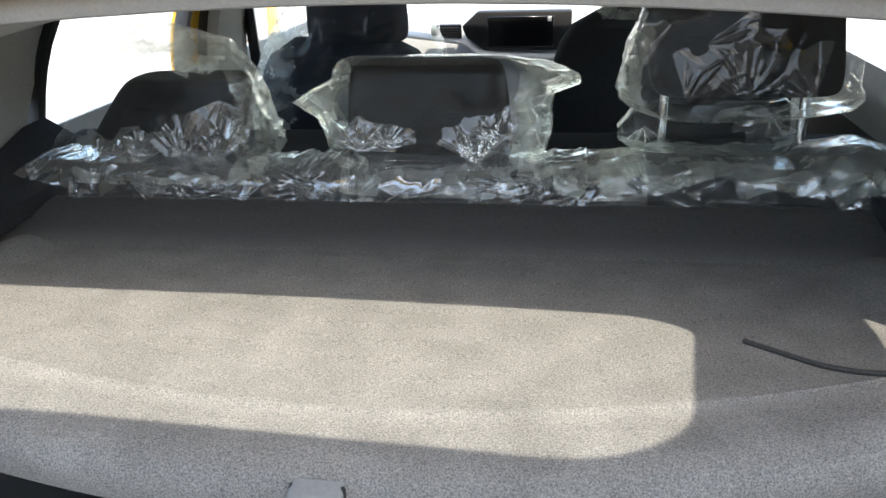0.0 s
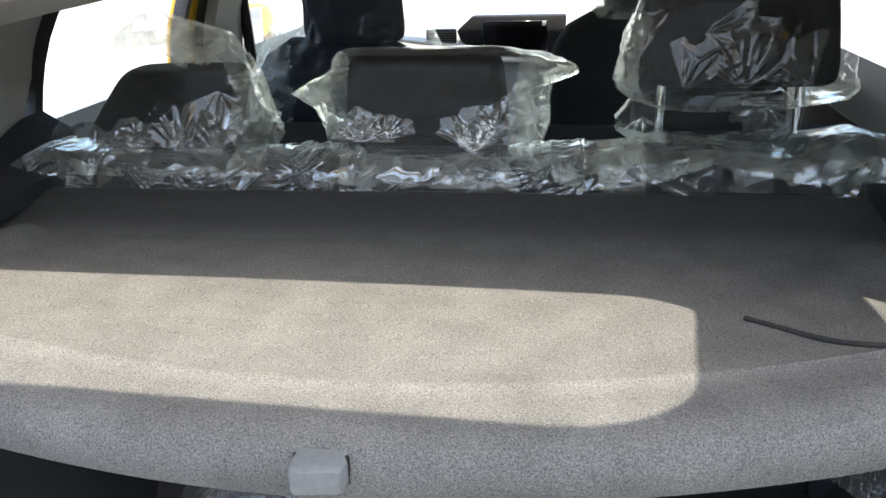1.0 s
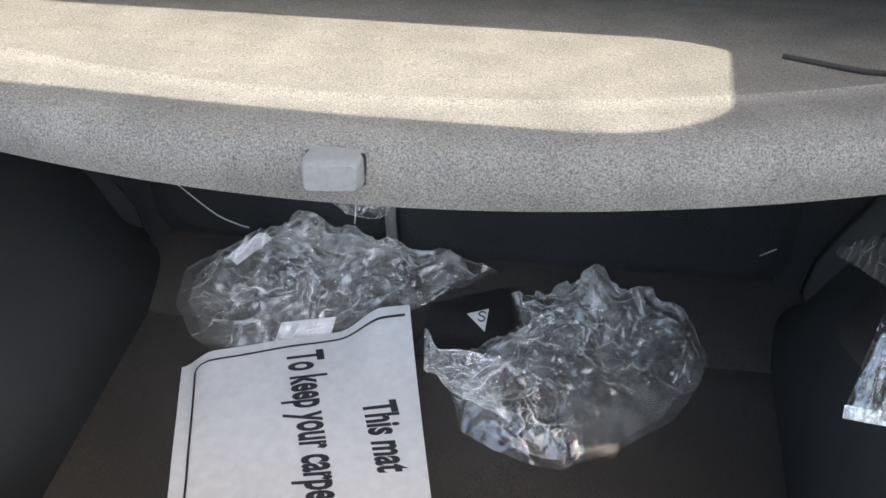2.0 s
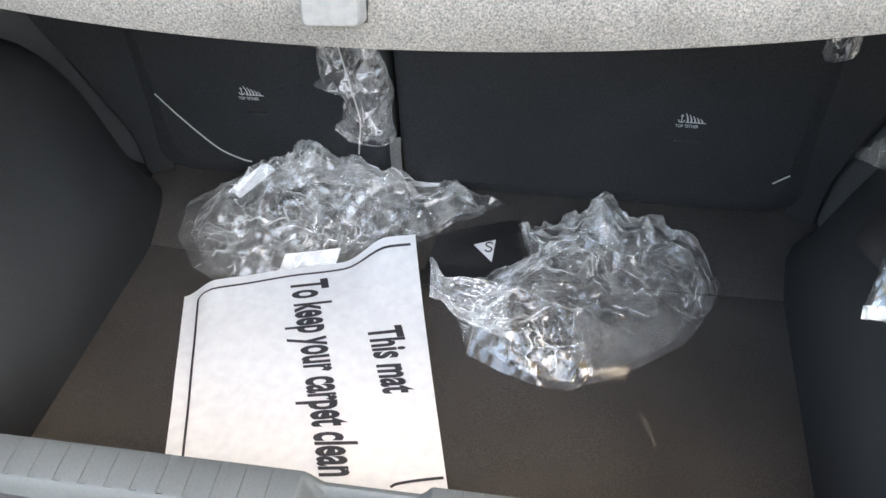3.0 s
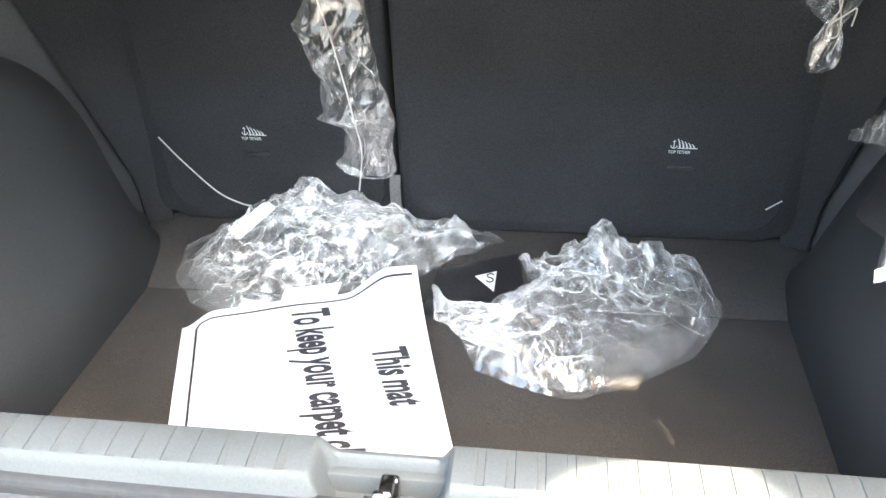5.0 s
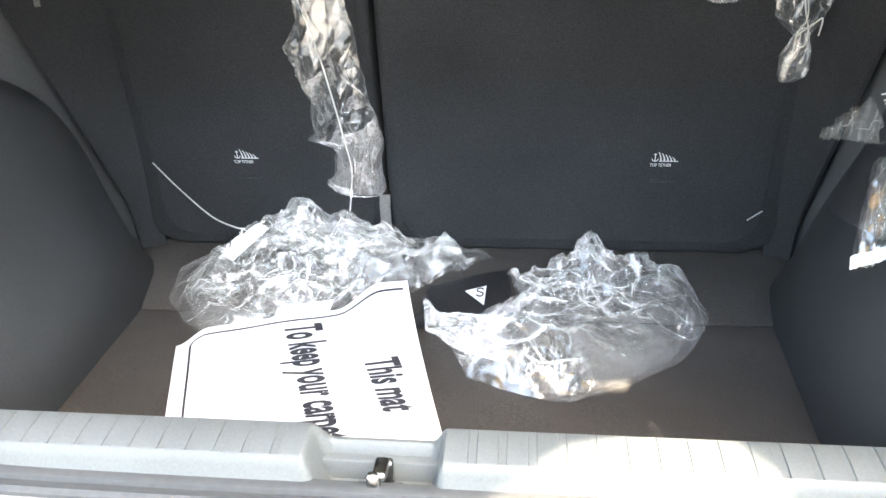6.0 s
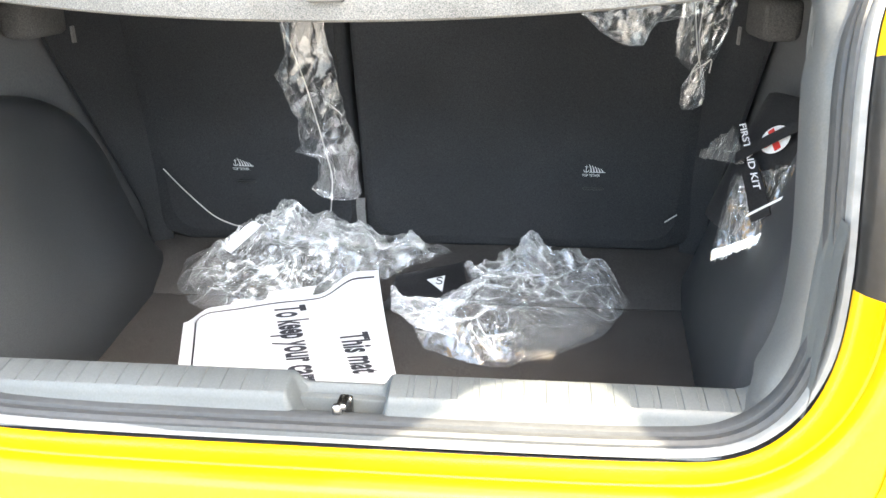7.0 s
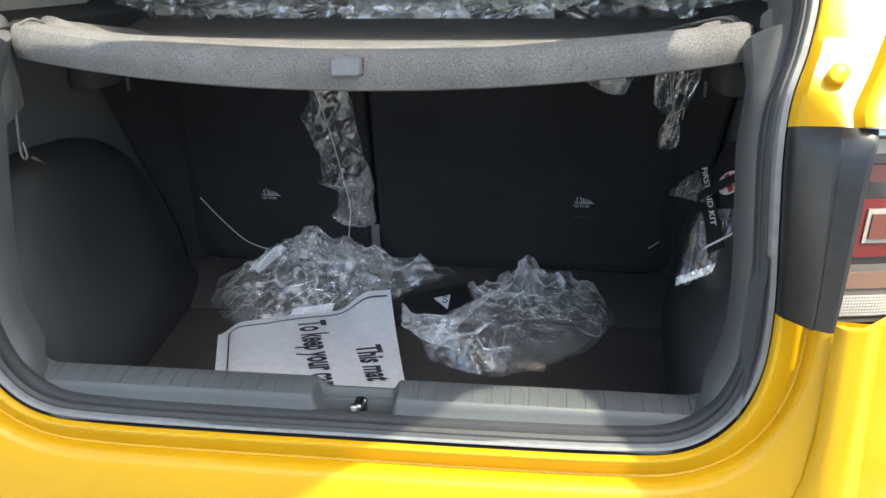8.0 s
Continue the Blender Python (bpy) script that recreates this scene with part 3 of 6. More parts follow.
def bonnet(u, v):
    x, y = (u - 0.5) * 1.60, 2.92 + 0.95 * v
    return (x, y, 1.06 - 0.16 * v ** 2 - 0.05 * (2 * u - 1) ** 4)


sheet(bm, bonnet, 12, 8, 0.02)
part("bonnet", bm, YELLOW, car, "yellow painted bonnet")

# ---- cabin shell ----
ceiling_bm = bmesh.new()


def liner(u, v):
    x, y = (u - 0.5) * 1.20, 0.315 + 1.75 * v
    return (x, y, 1.628 - 0.10 * (2 * u - 1) ** 4 - 0.022 * (2 * v - 1) ** 2)


sheet(ceiling_bm, liner, 16, 12, 0.014)
tagged(finish("ceiling", ceiling_bm, LINER), "pale beige-grey fabric headliner of the car", "ceiling", kind="structure")
# rear header trim: the pale bar over the opening
bm = bmesh.new()
head = [(x, 0.33 - 0.02 * (x / 0.5) ** 2, 1.588 - 0.024 * (x / 0.5) ** 2) for x in [k * 0.09 - 0.54 for k in range(13)]]
lattice(bm, [[Vector((x, y - 0.012, z + 0.013)), Vector((x, y - 0.022, z + 0.011)), Vector((x, y - 0.031, z + 0.004)), Vector((x, y - 0.034, z - 0.004)), Vector((x, y - 0.032, z - 0.011)), Vector((x, y - 0.022, z - 0.0135)), Vector((x, y + 0.05, z - 0.006)), Vector((x, y + 0.09, z + 0.01)), Vector((x, y + 0.05, z + 0.03))] for x, y, z in head])
tagged(finish("header_trim", bm, HEADER), "pale grey trim bar above the boot opening", "trim", kind="structure")

BELT = 1.322
for sx, side in ((-1, "left"), (1, "right")):
    X = sx * 0.70
    # lower door and quarter trim
    bm = bmesh.new()

    def door(u, v, X=X, sx=sx):
        y = 0.76 + 1.75 * u
        z = 0.55 + (BELT - 0.03 * u + (0.060 + 0.02 * u if sx > 0 else 0) - 0.55) * v
        return (X + sx * 0.05 * (1 - v) - sx * 0.02 * math.exp(-((v - 0.93) / 0.05) ** 2), y, z)

    sheet(bm, lambda u, v: door(u, 0.86 * v), 14, 16, -0.03 * sx)
    tagged(finish("wall_" + side, bm, BLACK), "black moulded door trim below the windows", "door trim", kind="structure")
    bm = bmesh.new()
    sheet(bm, lambda u, v: door(u, 0.862 + 0.138 * v), 14, 6, -0.03 * sx)
    tagged(finish("trim_door_" + side, bm, DOOR_GREY), "silver-grey door capping below the windows", "door trim", kind="structure")
    # rear quarter pillar
    bm = bmesh.new()

    def quarter(u, v, X=X, sx=sx):
        z = 1.290 + 0.300 * v
        y0, y1 = 0.10 + 0.16 * v, 0.735 + 0.145 * min(v / 0.62, 1.0)
        return (X + sx * (0.015 * math.sin(3.1 * v)) - sx * (0.10 * v ** 3), y0 + (y1 - y0) * u, z)

    sheet(bm, quarter, 14, 12, -0.02 * sx)
    tagged(finish("trim_" + side, bm, PILLAR), "warm grey plastic rear pillar trim", "pillar trim", kind="structure")
    # window divider, centre pillar, front pillar, roof rail
    win = thing("window_frame", "black and yellow window frame with glass panes", "window", "side windows", "structure", (X, 1.2, BELT))
    for name, mat, y, w, lean, off in (("divider", BLACK, 0.795, 0.022, 0.08, 0.02), ("door_edge", BLACK, 1.395, 0.018, 0.05, 0.03), ("door_frame", YELLOW, 1.455, 0.085, 0.05, 0.05), ("frame_edge", BLACK, 1.515, 0.016, 0.05, 0.03), ("centre_pillar", PILLAR, 1.605, 0.195, 0.05, 0.0), ("front_pillar", PILLAR, 2.52, 0.07, -0.35, 0.0)):
        bm = bmesh.new()
        rows = []
        for k in range(9):
            v = k / 8
            z = BELT - 0.06 + 0.31 * v
            yy = y + lean * v
            xx = X + sx * off - sx * (0.10 * v ** 3)
            rows.append([Vector((xx - sx * 0.012, yy - w / 2, z)), Vector((xx - sx * 0.018, yy, z)), Vector((xx - sx * 0.012, yy + w / 2, z)), Vector((xx + sx * 0.02, yy + w / 2, z)), Vector((xx + sx * 0.02, yy - w / 2, z))])
        lattice(bm, rows, closed=True)
        part(name, bm, mat, win)
    bm = bmesh.new()
    tube(bm, [Vector((X - sx * 0.085, 0.30 + 0.26 * k, 1.555 + 0.012 * math.sin(k))) for k in range(9)], 0.035, 10)
    part("roof_rail", bm, LINER, win, "pale headliner edge over the doors")
    for y0, y1 in ((0.76, 1.39), (1.70, 2.50)):
        bm = bmesh.new()
        sheet(bm, lambda u, v, y0=y0, y1=y1, X=X, sx=sx: (X + sx * 0.02 - sx * 0.10 * v ** 3, y0 + (y1 - y0) * u + 0.05 * v, BELT - 0.03 + 0.27 * v), 4, 8, 0.004)
        part("pane", bm, GLASS, win).visible_shadow = False
    bm = bmesh.new()
    tube(bm, [Vector((X - sx * 0.03, 1.70 + 0.004 * k, 1.55 - 0.05 * k)) for k in range(9)], 0.016, 6)
    tagged(finish("seat_belt", bm, BLACK), "black webbing seat belt hanging by the pillar", "seat belt", "seat belts")
    # outside mirror
    mirror = thing("door_mirror", "white-backed door mirror on the front door", "mirror", "door mirrors", at=(sx * 0.92, 2.33, 1.24))
    bm = bmesh.new()
    block(bm, (sx * 0.93, 2.33, 1.30), (0.22, 0.10, 0.15), 0.03, 3)
    part("housing", bm, YELLOW, mirror)
    bm = bmesh.new()
    block(bm, (sx * 0.93, 2.279, 1.30), (0.19, 0.006, 0.12), 0.002, 1)
    part("mirror_glass", bm, CHROME, mirror)

# ---- dashboard and windscreen ----
dash = thing("dashboard", "silver and black dashboard with a wide display", "dashboard", at=(0, 2.3, 0.9))
bm = bmesh.new()


def fascia(u, v):
    x = (u - 0.5) * 1.36
    pts = spline([(0, 2.20, 0.75), (0, 2.22, 1.02), (0, 2.27, 1.15), (0, 2.30, 1.24), (0, 2.34, 1.285), (0, 2.44, 1.300), (0, 2.90, 1.16)], 4)
    q = pts[min(int(v * (len(pts) - 1)), len(pts) - 1)]
    return (x, q.y + 0.04 * (2 * u - 1) ** 2, q.z)


sheet(bm, fascia, 12, 24, 0.02)
part("fascia", bm, DOOR_GREY, dash, "pale grey fascia and dash top")
bm = bmesh.new()
prism(bm, [(-0.153, 1.280), (-0.101, 1.326), (0.205, 1.326), (0.205, 1.245), (0.175, 1.200), (-0.079, 1.200), (-0.140, 1.245)], 0.05, Matrix.Translation((0, 2.232, 0)))
bmesh.ops.bevel(bm, geom=bm.edges[:], offset=0.006, segments=2, affect="EDGES", profile=0.5)
shroud = part("shroud", bm, BLACK, dash, "black display surround")
bm = bmesh.new()
block(bm, (0.040, 2.229, 1.262), (0.215, 0.006, 0.098), 0.002, 1)
part("screen", bm, SCREEN, shroud, "black glass display, switched off")
bm = bmesh.new()
block(bm, (0.134, 2.2235, 1.302), (0.013, 0.003, 0.015), 0.0005, 1)
part("sticker", bm, WHITE_PRINT, shroud, "small white sticker")
bm = bmesh.new()
line = spline([(-0.46, 2.222, 1.272), (-0.367, 2.222, 1.262), (-0.222, 2.222, 1.243), (-0.150, 2.222, 1.232), (-0.112, 2.222, 1.206), (-0.079, 2.222, 1.192), (0.03, 2.222, 1.185), (0.142, 2.222, 1.182), (0.21, 2.222, 1.192), (0.34, 2.222, 1.20)], 5)
lattice(bm, [[q + Vector((0, a, b)) for a, b in ((0.020, 0.010), (0.004, 0.008), (-0.010, 0.001), (-0.012, -0.004), (-0.006, -0.009), (0.020, -0.012))] for q in line])
part("trim_strip", bm, SILVER, dash, "bright silver trim strip")
vent = None
bm = bmesh.new()
block(bm, (-0.205, 2.24, 1.262), (0.10, 0.03, 0.05), 0.006, 2)
vent = part("air_vent", bm, BLACK, dash, "black air vent")
for k in range(5):
    bm = bmesh.new()
    block(bm, (-0.205, 2.222, 1.246 + 0.008 * k), (0.09, 0.008, 0.002), 0)
    part("slat", bm, STRAP, vent)
bm = bmesh.new()
sheet(bm, lambda u, v: ((u - 0.5) * (1.36 - 0.2 * v), 2.90 - 0.82 * v, 1.16 + 0.41 * v - 0.03 * (2 * u - 1) ** 2), 8, 8, 0.005)
windscreen = tagged(finish("windscreen", bm, GLASS), "clear raked windscreen glass", "window", kind="structure")
windscreen.visible_shadow = False
bm = bmesh.new()
block(bm, (0, 1.62, 0.33), (1.50, 2.40, 0.06), 0.01, 1)
tagged(finish("floor", bm, BLACK), "black carpeted cabin floor", "floor", kind="structure")

# ---- open tailgate overhead ----
gate = thing("tailgate", "open yellow tailgate with a wide rear window", "tailgate", at=(0, 0.30, 1.60))
HINGE, END = Vector((0, 0.29, 1.625)), Vector((0, -0.63, 2.005))
ALONG = (END - HINGE).normalized()
NORMAL = Vector((1, 0, 0)).cross(ALONG)
if NORMAL.z < 0:
    NORMAL = -NORMAL


def on_gate(x, s, h=0.0):
    return HINGE + Vector((x, 0, 0)) + ALONG * s + NORMAL * (h - 0.05 * (x / 0.6) ** 2)


outer = [(-0.06, -0.56), (0.02, -0.602), (0.12, -0.619), (0.27, -0.621), (0.45, -0.624), (0.62, -0.676), (0.745, -0.718), (0.792, -0.664), (0.826, -0.606), (0.875, -0.580), (0.95, -0.535), (1.0, -0.500), (1.06, -0.458), (1.12, -0.40), (1.15, -0.30)]
edge = spline([(w, s, 0) for s, w in outer], 6)
outline = [(q.x, q.y) for q in edge] + [(-q.x, q.y) for q in reversed(edge)]
hole = rounded(0.486, 0.194, 0.105, 10)
hole = hole[:11] + [(0.381 - 0.762 * k / 24, 0.194) for k in range(1, 24)] + hole[11:]
glass_hole = [(x, 0.311 + z - (0.042 * min(max((-x - 0.20) / 0.12, 0), 1) if z > 0 else 0)) for x, z in hole]


def warp(poly, n):
    """Resample a closed outline to n points by angle about (0, 0.285)."""
    res = []
    m = len(poly)
    for k in range(n):
        a = 2 * math.pi * k / n
        dx, dy = math.cos(a), math.sin(a)
        best = None
        for i in range(m):
            (x0, y0), (x1, y1) = poly[i], poly[(i + 1) % m]
            ex, ey = x1 - x0, y1 - y0
            det = dx * -ey + dy * ex
            if abs(det) < 1e-9:
                continue
            r = (x0 * -ey + (y0 - 0.285) * ex) / det
            t = (dx * (y0 - 0.285) - dy * x0) / det
            if -1e-6 <= t <= 1 + 1e-6 and r > 0 and (best is None or r < best):
                best = r
        res.append((dx * best, 0.285 + dy * best))
    return res


oo, ii = warp(outline, 144), warp(glass_hole, 144)
bm = bmesh.new()
rows = [[on_gate(x, s, 0.0) for x, s in ii], [on_gate(x, s, 0.0) for x, s in oo], [on_gate(x * 1.01, s, 0.03) for x, s in oo], [on_gate(x, s, 0.045) for x, s in ii], [on_gate(x, s, 0.0) for x, s in ii]]
lattice(bm, rows, closed=True)
bmesh.ops.remove_doubles(bm, verts=bm.verts, dist=1e-5)
part("gate_shell", bm, YELLOW, gate)
bm = bmesh.new()
sheet(bm, lambda u, v: on_gate((u - 0.5) * 1.0, 0.10 + 0.43 * v, 0.02), 8, 4, 0.004)
part("rear_glass", bm, GLASS, gate, "clear rear window glass").visible_shadow = False
for sx in (1, -1):
    bm = bmesh.new()
    tube(bm, [Vector((sx * 0.585, 0.17, 1.46)).lerp(on_gate(sx * 0.545, 0.42, -0.01), k / 4) for k in range(5)], 0.010, 10)
    part("gas_strut", bm, BLACK, gate, "black gas strut")

# ---- boot: floor, flap, sides ----
FLOOR_Z = 0.56


def seat_y(z):
    return 0.835 - (z - 0.62) * 0.20


boot = thing("boot_floor", "charcoal carpeted boot floor with a raised flap", "boot floor", kind="structure", at=(0, 0.35, FLOOR_Z))
bm = bmesh.new()
sheet(bm, lambda u, v: ((u - 0.5) * 2 * (0.530 + 0.10 * v * 0.62), 0.0 + 0.665 * v, FLOOR_Z + 0.0012 * noise.noise(Vector((u * 9, v * 9, 1)))), 40, 30, 0.02)
part("floor_board", bm, BOOT_CARPET, boot)
bm = bmesh.new()
sheet(bm, lambda u, v: ((u - 0.5) * 2 * 0.66, 0.655 + 0.20 * v, FLOOR_Z + 0.002 + 0.066 * (v ** 0.8) + 0.002 * noise.noise(Vector((u * 6, v * 3, 2)))), 40, 10, 0.012)
part("floor_flap", bm, BOOT_CARPET, boot, "carpet flap rising to the seat backs")
bm = bmesh.new()
block(bm, (0, 0.030, 0.63), (1.10, 0.02, 0.17), 0.004)
part("front_board", bm, SILL, boot, "grey inner face of the sill")


def arch_top(y):
    pts = ((-0.2, 1.055), (0.42, 1.040), (0.53, 1.005), (0.61, 0.950), (0.67, 0.860), (0.72, 0.755), (0.785, 0.665), (0.95, 0.60))
    for (a, za), (b, zb) in zip(pts, pts[1:]):
        if y <= b:
            t = (y - a) / (b - a)
            t = max(t, 0)
            return za + (zb - za) * t
    return 0.60


def smooth_top(y):
    return sum(arch_top(y + k * 0.014) for k in range(-3, 4)) / 7


for sx, side in ((-1, "left"), (1, "right")):
    bm = bmesh.new()

    def arch(u, v, sx=sx):
        y = 0.045 + 0.82 * u
        top = smooth_top(y)
        x0 = 0.528 + 0.10 * (y - 0.05)
        deep = 0.042 if sx < 0 else 0.085
        flare = 0.035 * math.exp(-((y - 0.02) / 0.05) ** 2)
        if v < 0.66:
            k = v / 0.66
            z = FLOOR_Z - 0.01 + (top - 0.05 - FLOOR_Z + 0.01) * k
            x = x0 + deep * k ** 2.5
        elif v < 0.92:
            a = (v - 0.66) / 0.26 * math.pi / 2
            z = top - 0.05 + 0.05 * math.sin(a)
            x = x0 + deep + 0.055 * (1 - math.cos(a)) + 0.008 * math.sin(a)
        else:
            z = top + 0.004 * (v - 0.92) / 0.08
            x = x0 + deep + 0.063 + max(0.70 - x0 - deep - 0.063, 0) * (v - 0.92) / 0.08
        return (sx * (x + flare), y, z + 0.002 * noise.noise(Vector((y * 6, z * 6, sx))))

    sheet(bm, arch, 44, 36, 0.01 * sx)
    tagged(finish("wall_arch_" + side, bm, WALL_FELT), "dark felt-covered wheel arch side of the boot", "boot side", kind="structure")
    bm = bmesh.new()
    sheet(bm, lambda u, v, sx=sx: (sx * (0.668 + 0.01 * math.sin(v * 3)), 0.02 + 0.82 * u, 0.60 + 0.68 * v), 10, 10, 0.012 * sx)
    tagged(finish("wall_upper_" + side, bm, WALL_GREY), "grey plastic upper side panel of the boot", "boot side", kind="structure")
    # dark cloth side between the panel and the seat back, on a slanting edge
    bm = bmesh.new()

    def seat_side(u, v, sx=sx):
        z = 0.62 + 0.60 * v
        ya = min(0.530 + (1.131 - z) * 0.66, seat_y(z) - 0.01)
        return (sx * (0.652 - 0.05 * u ** 1.5), ya + (seat_y(z) + 0.012 - ya) * u, z)

    sheet(bm, seat_side, 10, 16, 0.008 * sx)
    tagged(finish("wall_seat_side_" + side, bm, SEAT), "dark cloth side beside the rear seat back", "boot side", kind="structure")
    # shelf bracket
    bracket = thing("shelf_bracket", "black plastic bracket holding the parcel shelf", "bracket", "shelf brackets", at=(sx * 0.63, 0.50, 1.15))
    bm = bmesh.new()
    block(bm, (sx * 0.634, 0.490, 1.170), (0.06, 0.120, 0.066), 0.014, 3)
    part("bracket_body", bm, FLAP, bracket)
    bm = bmesh.new()
    block(bm, (sx * 0.598, 0.548, 1.135), (0.004, 0.012, 0.03), 0.001, 1)
    part("pin", bm, STRAP, bracket, "small grey pin")
    # dark ledge beside the seat
    bm = bmesh.new()
    sheet(bm, lambda u, v, sx=sx: (sx * (0.590 + 0.12 * v), 0.150 + 0.655 * u, 1.252 + 0.016 * v + (0.050 if sx < 0 else 0.025) * v ** 1.2 * min(max((u - 0.72) / 0.2, 0), 1)), 24, 10, 0.03 * sx)
    tagged(finish("trim_ledge_" + side, bm, SEAT), "black plastic ledge beside the parcel shelf", "trim", kind="structure")

    # closing panel at the foot of the seat
    bm = bmesh.new()
    block(bm, (sx * 0.72, 0.885, 0.70), (0.30, 0.02, 0.50), 0.004, 1)
    tagged(finish("wall_foot_" + side, bm, WALL_FELT), "dark felt panel behind the wheel arch", "boot side", kind="structure")

# ---- boot sill ----
sill = thing("boot_sill", "grey ribbed plastic boot sill with a latch recess", "boot sill", kind="structure", at=(0, 0, 0.70))


def sill_profile(rib):
    """(y, z) from the back edge over the ribbed top and down the front face."""
    r = 0.0022 * rib
    return [(0.046, 0.700), (0.044, 0.738), (0.040, 0.7445), (0.034, 0.7460 - r), (0.012, 0.7425 - r), (-0.004, 0.7385 - r), (-0.006, 0.7378), (-0.0095, 0.7345), (-0.0125, 0.727), (-0.0165, 0.7125), (-0.020, 0.7085), (-0.034, 0.7070), (-0.0345, 0.7050), (-0.0365, 0.7050), (-0.037, 0.7068), (-0.0565, 0.7045), (-0.058, 0.700)]


RIB = 0.0288
for sx in (-1, 1):
    bm = bmesh.new()
    cuts = [0.070, 0.0715, 0.0735]
    x = 0.0735
    while x + RIB < 0.512:
        cuts += [x + RIB - 0.0112, x + RIB - 0.0102, x + RIB - 0.0094, x + RIB - 0.0018, x + RIB - 0.0010, x + RIB]
        x += RIB
    rows = []
    for c in cuts + [0.512, 0.5155]:
        ph = (c - 0.0735) % RIB
        groove = 1.0 if RIB - 0.0100 < ph < RIB - 0.0014 and c > 0.075 else 0.0
        rows.append([Vector((sx * c, y, z)) for y, z in sill_profile(0.75 * groove)])
    lattice(bm, rows)
    part("sill_half", bm, SILL, sill, "grey grained sill half with fine cross ribs")
    # corner piece sweeping up the side
    bm = bmesh.new()
    rows = []
    arc = spline([(0.5155, 0, 0), (0.534, 0, 0.006), (0.556, 0, 0.032), (0.568, 0, 0.075), (0.572, 0, 0.14), (0.575, 0, 0.30)], 6)
    for q in arc:
        n = 1 - min(q.z / 0.3, 1)
        rows.append([Vector((sx * (q.x + k * 0.25 * (1 - n)), y, z + q.z)) for k, (y, z) in zip((0.02, 0.012, 0.004, 0, 0, 0, 0, 0.002, 0.004, 0.006, 0.008, 0.01, 0.01, 0.01, 0.01, 0.014, 0.014), sill_profile(0))])
    rows[0] = [q + Vector((sx * 0.0012, 0, -0.0010)) for q in rows[0]]
    lattice(bm, rows)
    part("sill_corner", bm, SILL, sill, "grey corner moulding of the sill")
# the latch recess
bm = bmesh.new()
SILL_LINE = [(-y, z) for y, z in sill_profile(0)]
DIP_LINE = [(-0.046, 0.700), (-0.0455, 0.7225), (-0.043, 0.7270), (-0.038, 0.7275), (-0.034, 0.7240), (-0.031, 0.7100), (-0.027, 0.6970), (-0.018, 0.6920), (0.020, 0.6930), (0.028, 0.6965), (0.0335, 0.7035), (0.0345, 0.7050), (0.0365, 0.7050), (0.037, 0.7068), (0.0565, 0.7045), (0.058, 0.700)]
steps = sorted({y for y, z in SILL_LINE + DIP_LINE} | {-0.024, -0.010, 0.0, 0.009, 0.015})
rows = []
for k in range(57):
    c = -0.070 + 0.140 * k / 56
    soft = 0.024 if c < 0 else 0.016
    t = min(max((0.0700 - abs(c)) / soft, 0), 1)
    t = t * t * (3 - 2 * t)
    rows.append([Vector((c, -y, between(SILL_LINE, y)[1] * (1 - t) + between(DIP_LINE, y)[1] * t)) for y in steps])
lattice(bm, rows)
part("latch_recess", bm, SILL, sill, "grey recess for the latch")
bm = bmesh.new()
block(bm, (0.003, -0.0150, 0.7085), (0.0135, 0.0110, 0.040), 0.0042, 3)
block(bm, (0.0125, 0.0110, 0.7065), (0.0125, 0.0110, 0.038), 0.0042, 3)
block(bm, (0.0080, -0.0020, 0.7235), (0.0150, 0.0300, 0.0100), 0.0040, 3)
block(bm, (0.004, -0.003, 0.6945), (0.046, 0.034, 0.004), 0.001)
part("striker", bm, STEEL, sill, "greasy steel latch striker")
bm = bmesh.new()
tube(bm, [Vector((-0.0215, -0.008, 0.6935 + 0.0014 * k)) for k in range(5)], 0.0062, 12, lambda t: 1.25 if t < 0.3 else 1.0 if t < 0.8 else 0.7)
part("screw", bm, STEEL, sill)

# ---- parcel shelf ----
shelf = thing("parcel_shelf", "grey felt parcel shelf with a bowed rear lip", "parcel shelf", at=(0, 0.35, 1.22))


def lip_y(x):
    return 0.053 + 0.29 * x * x


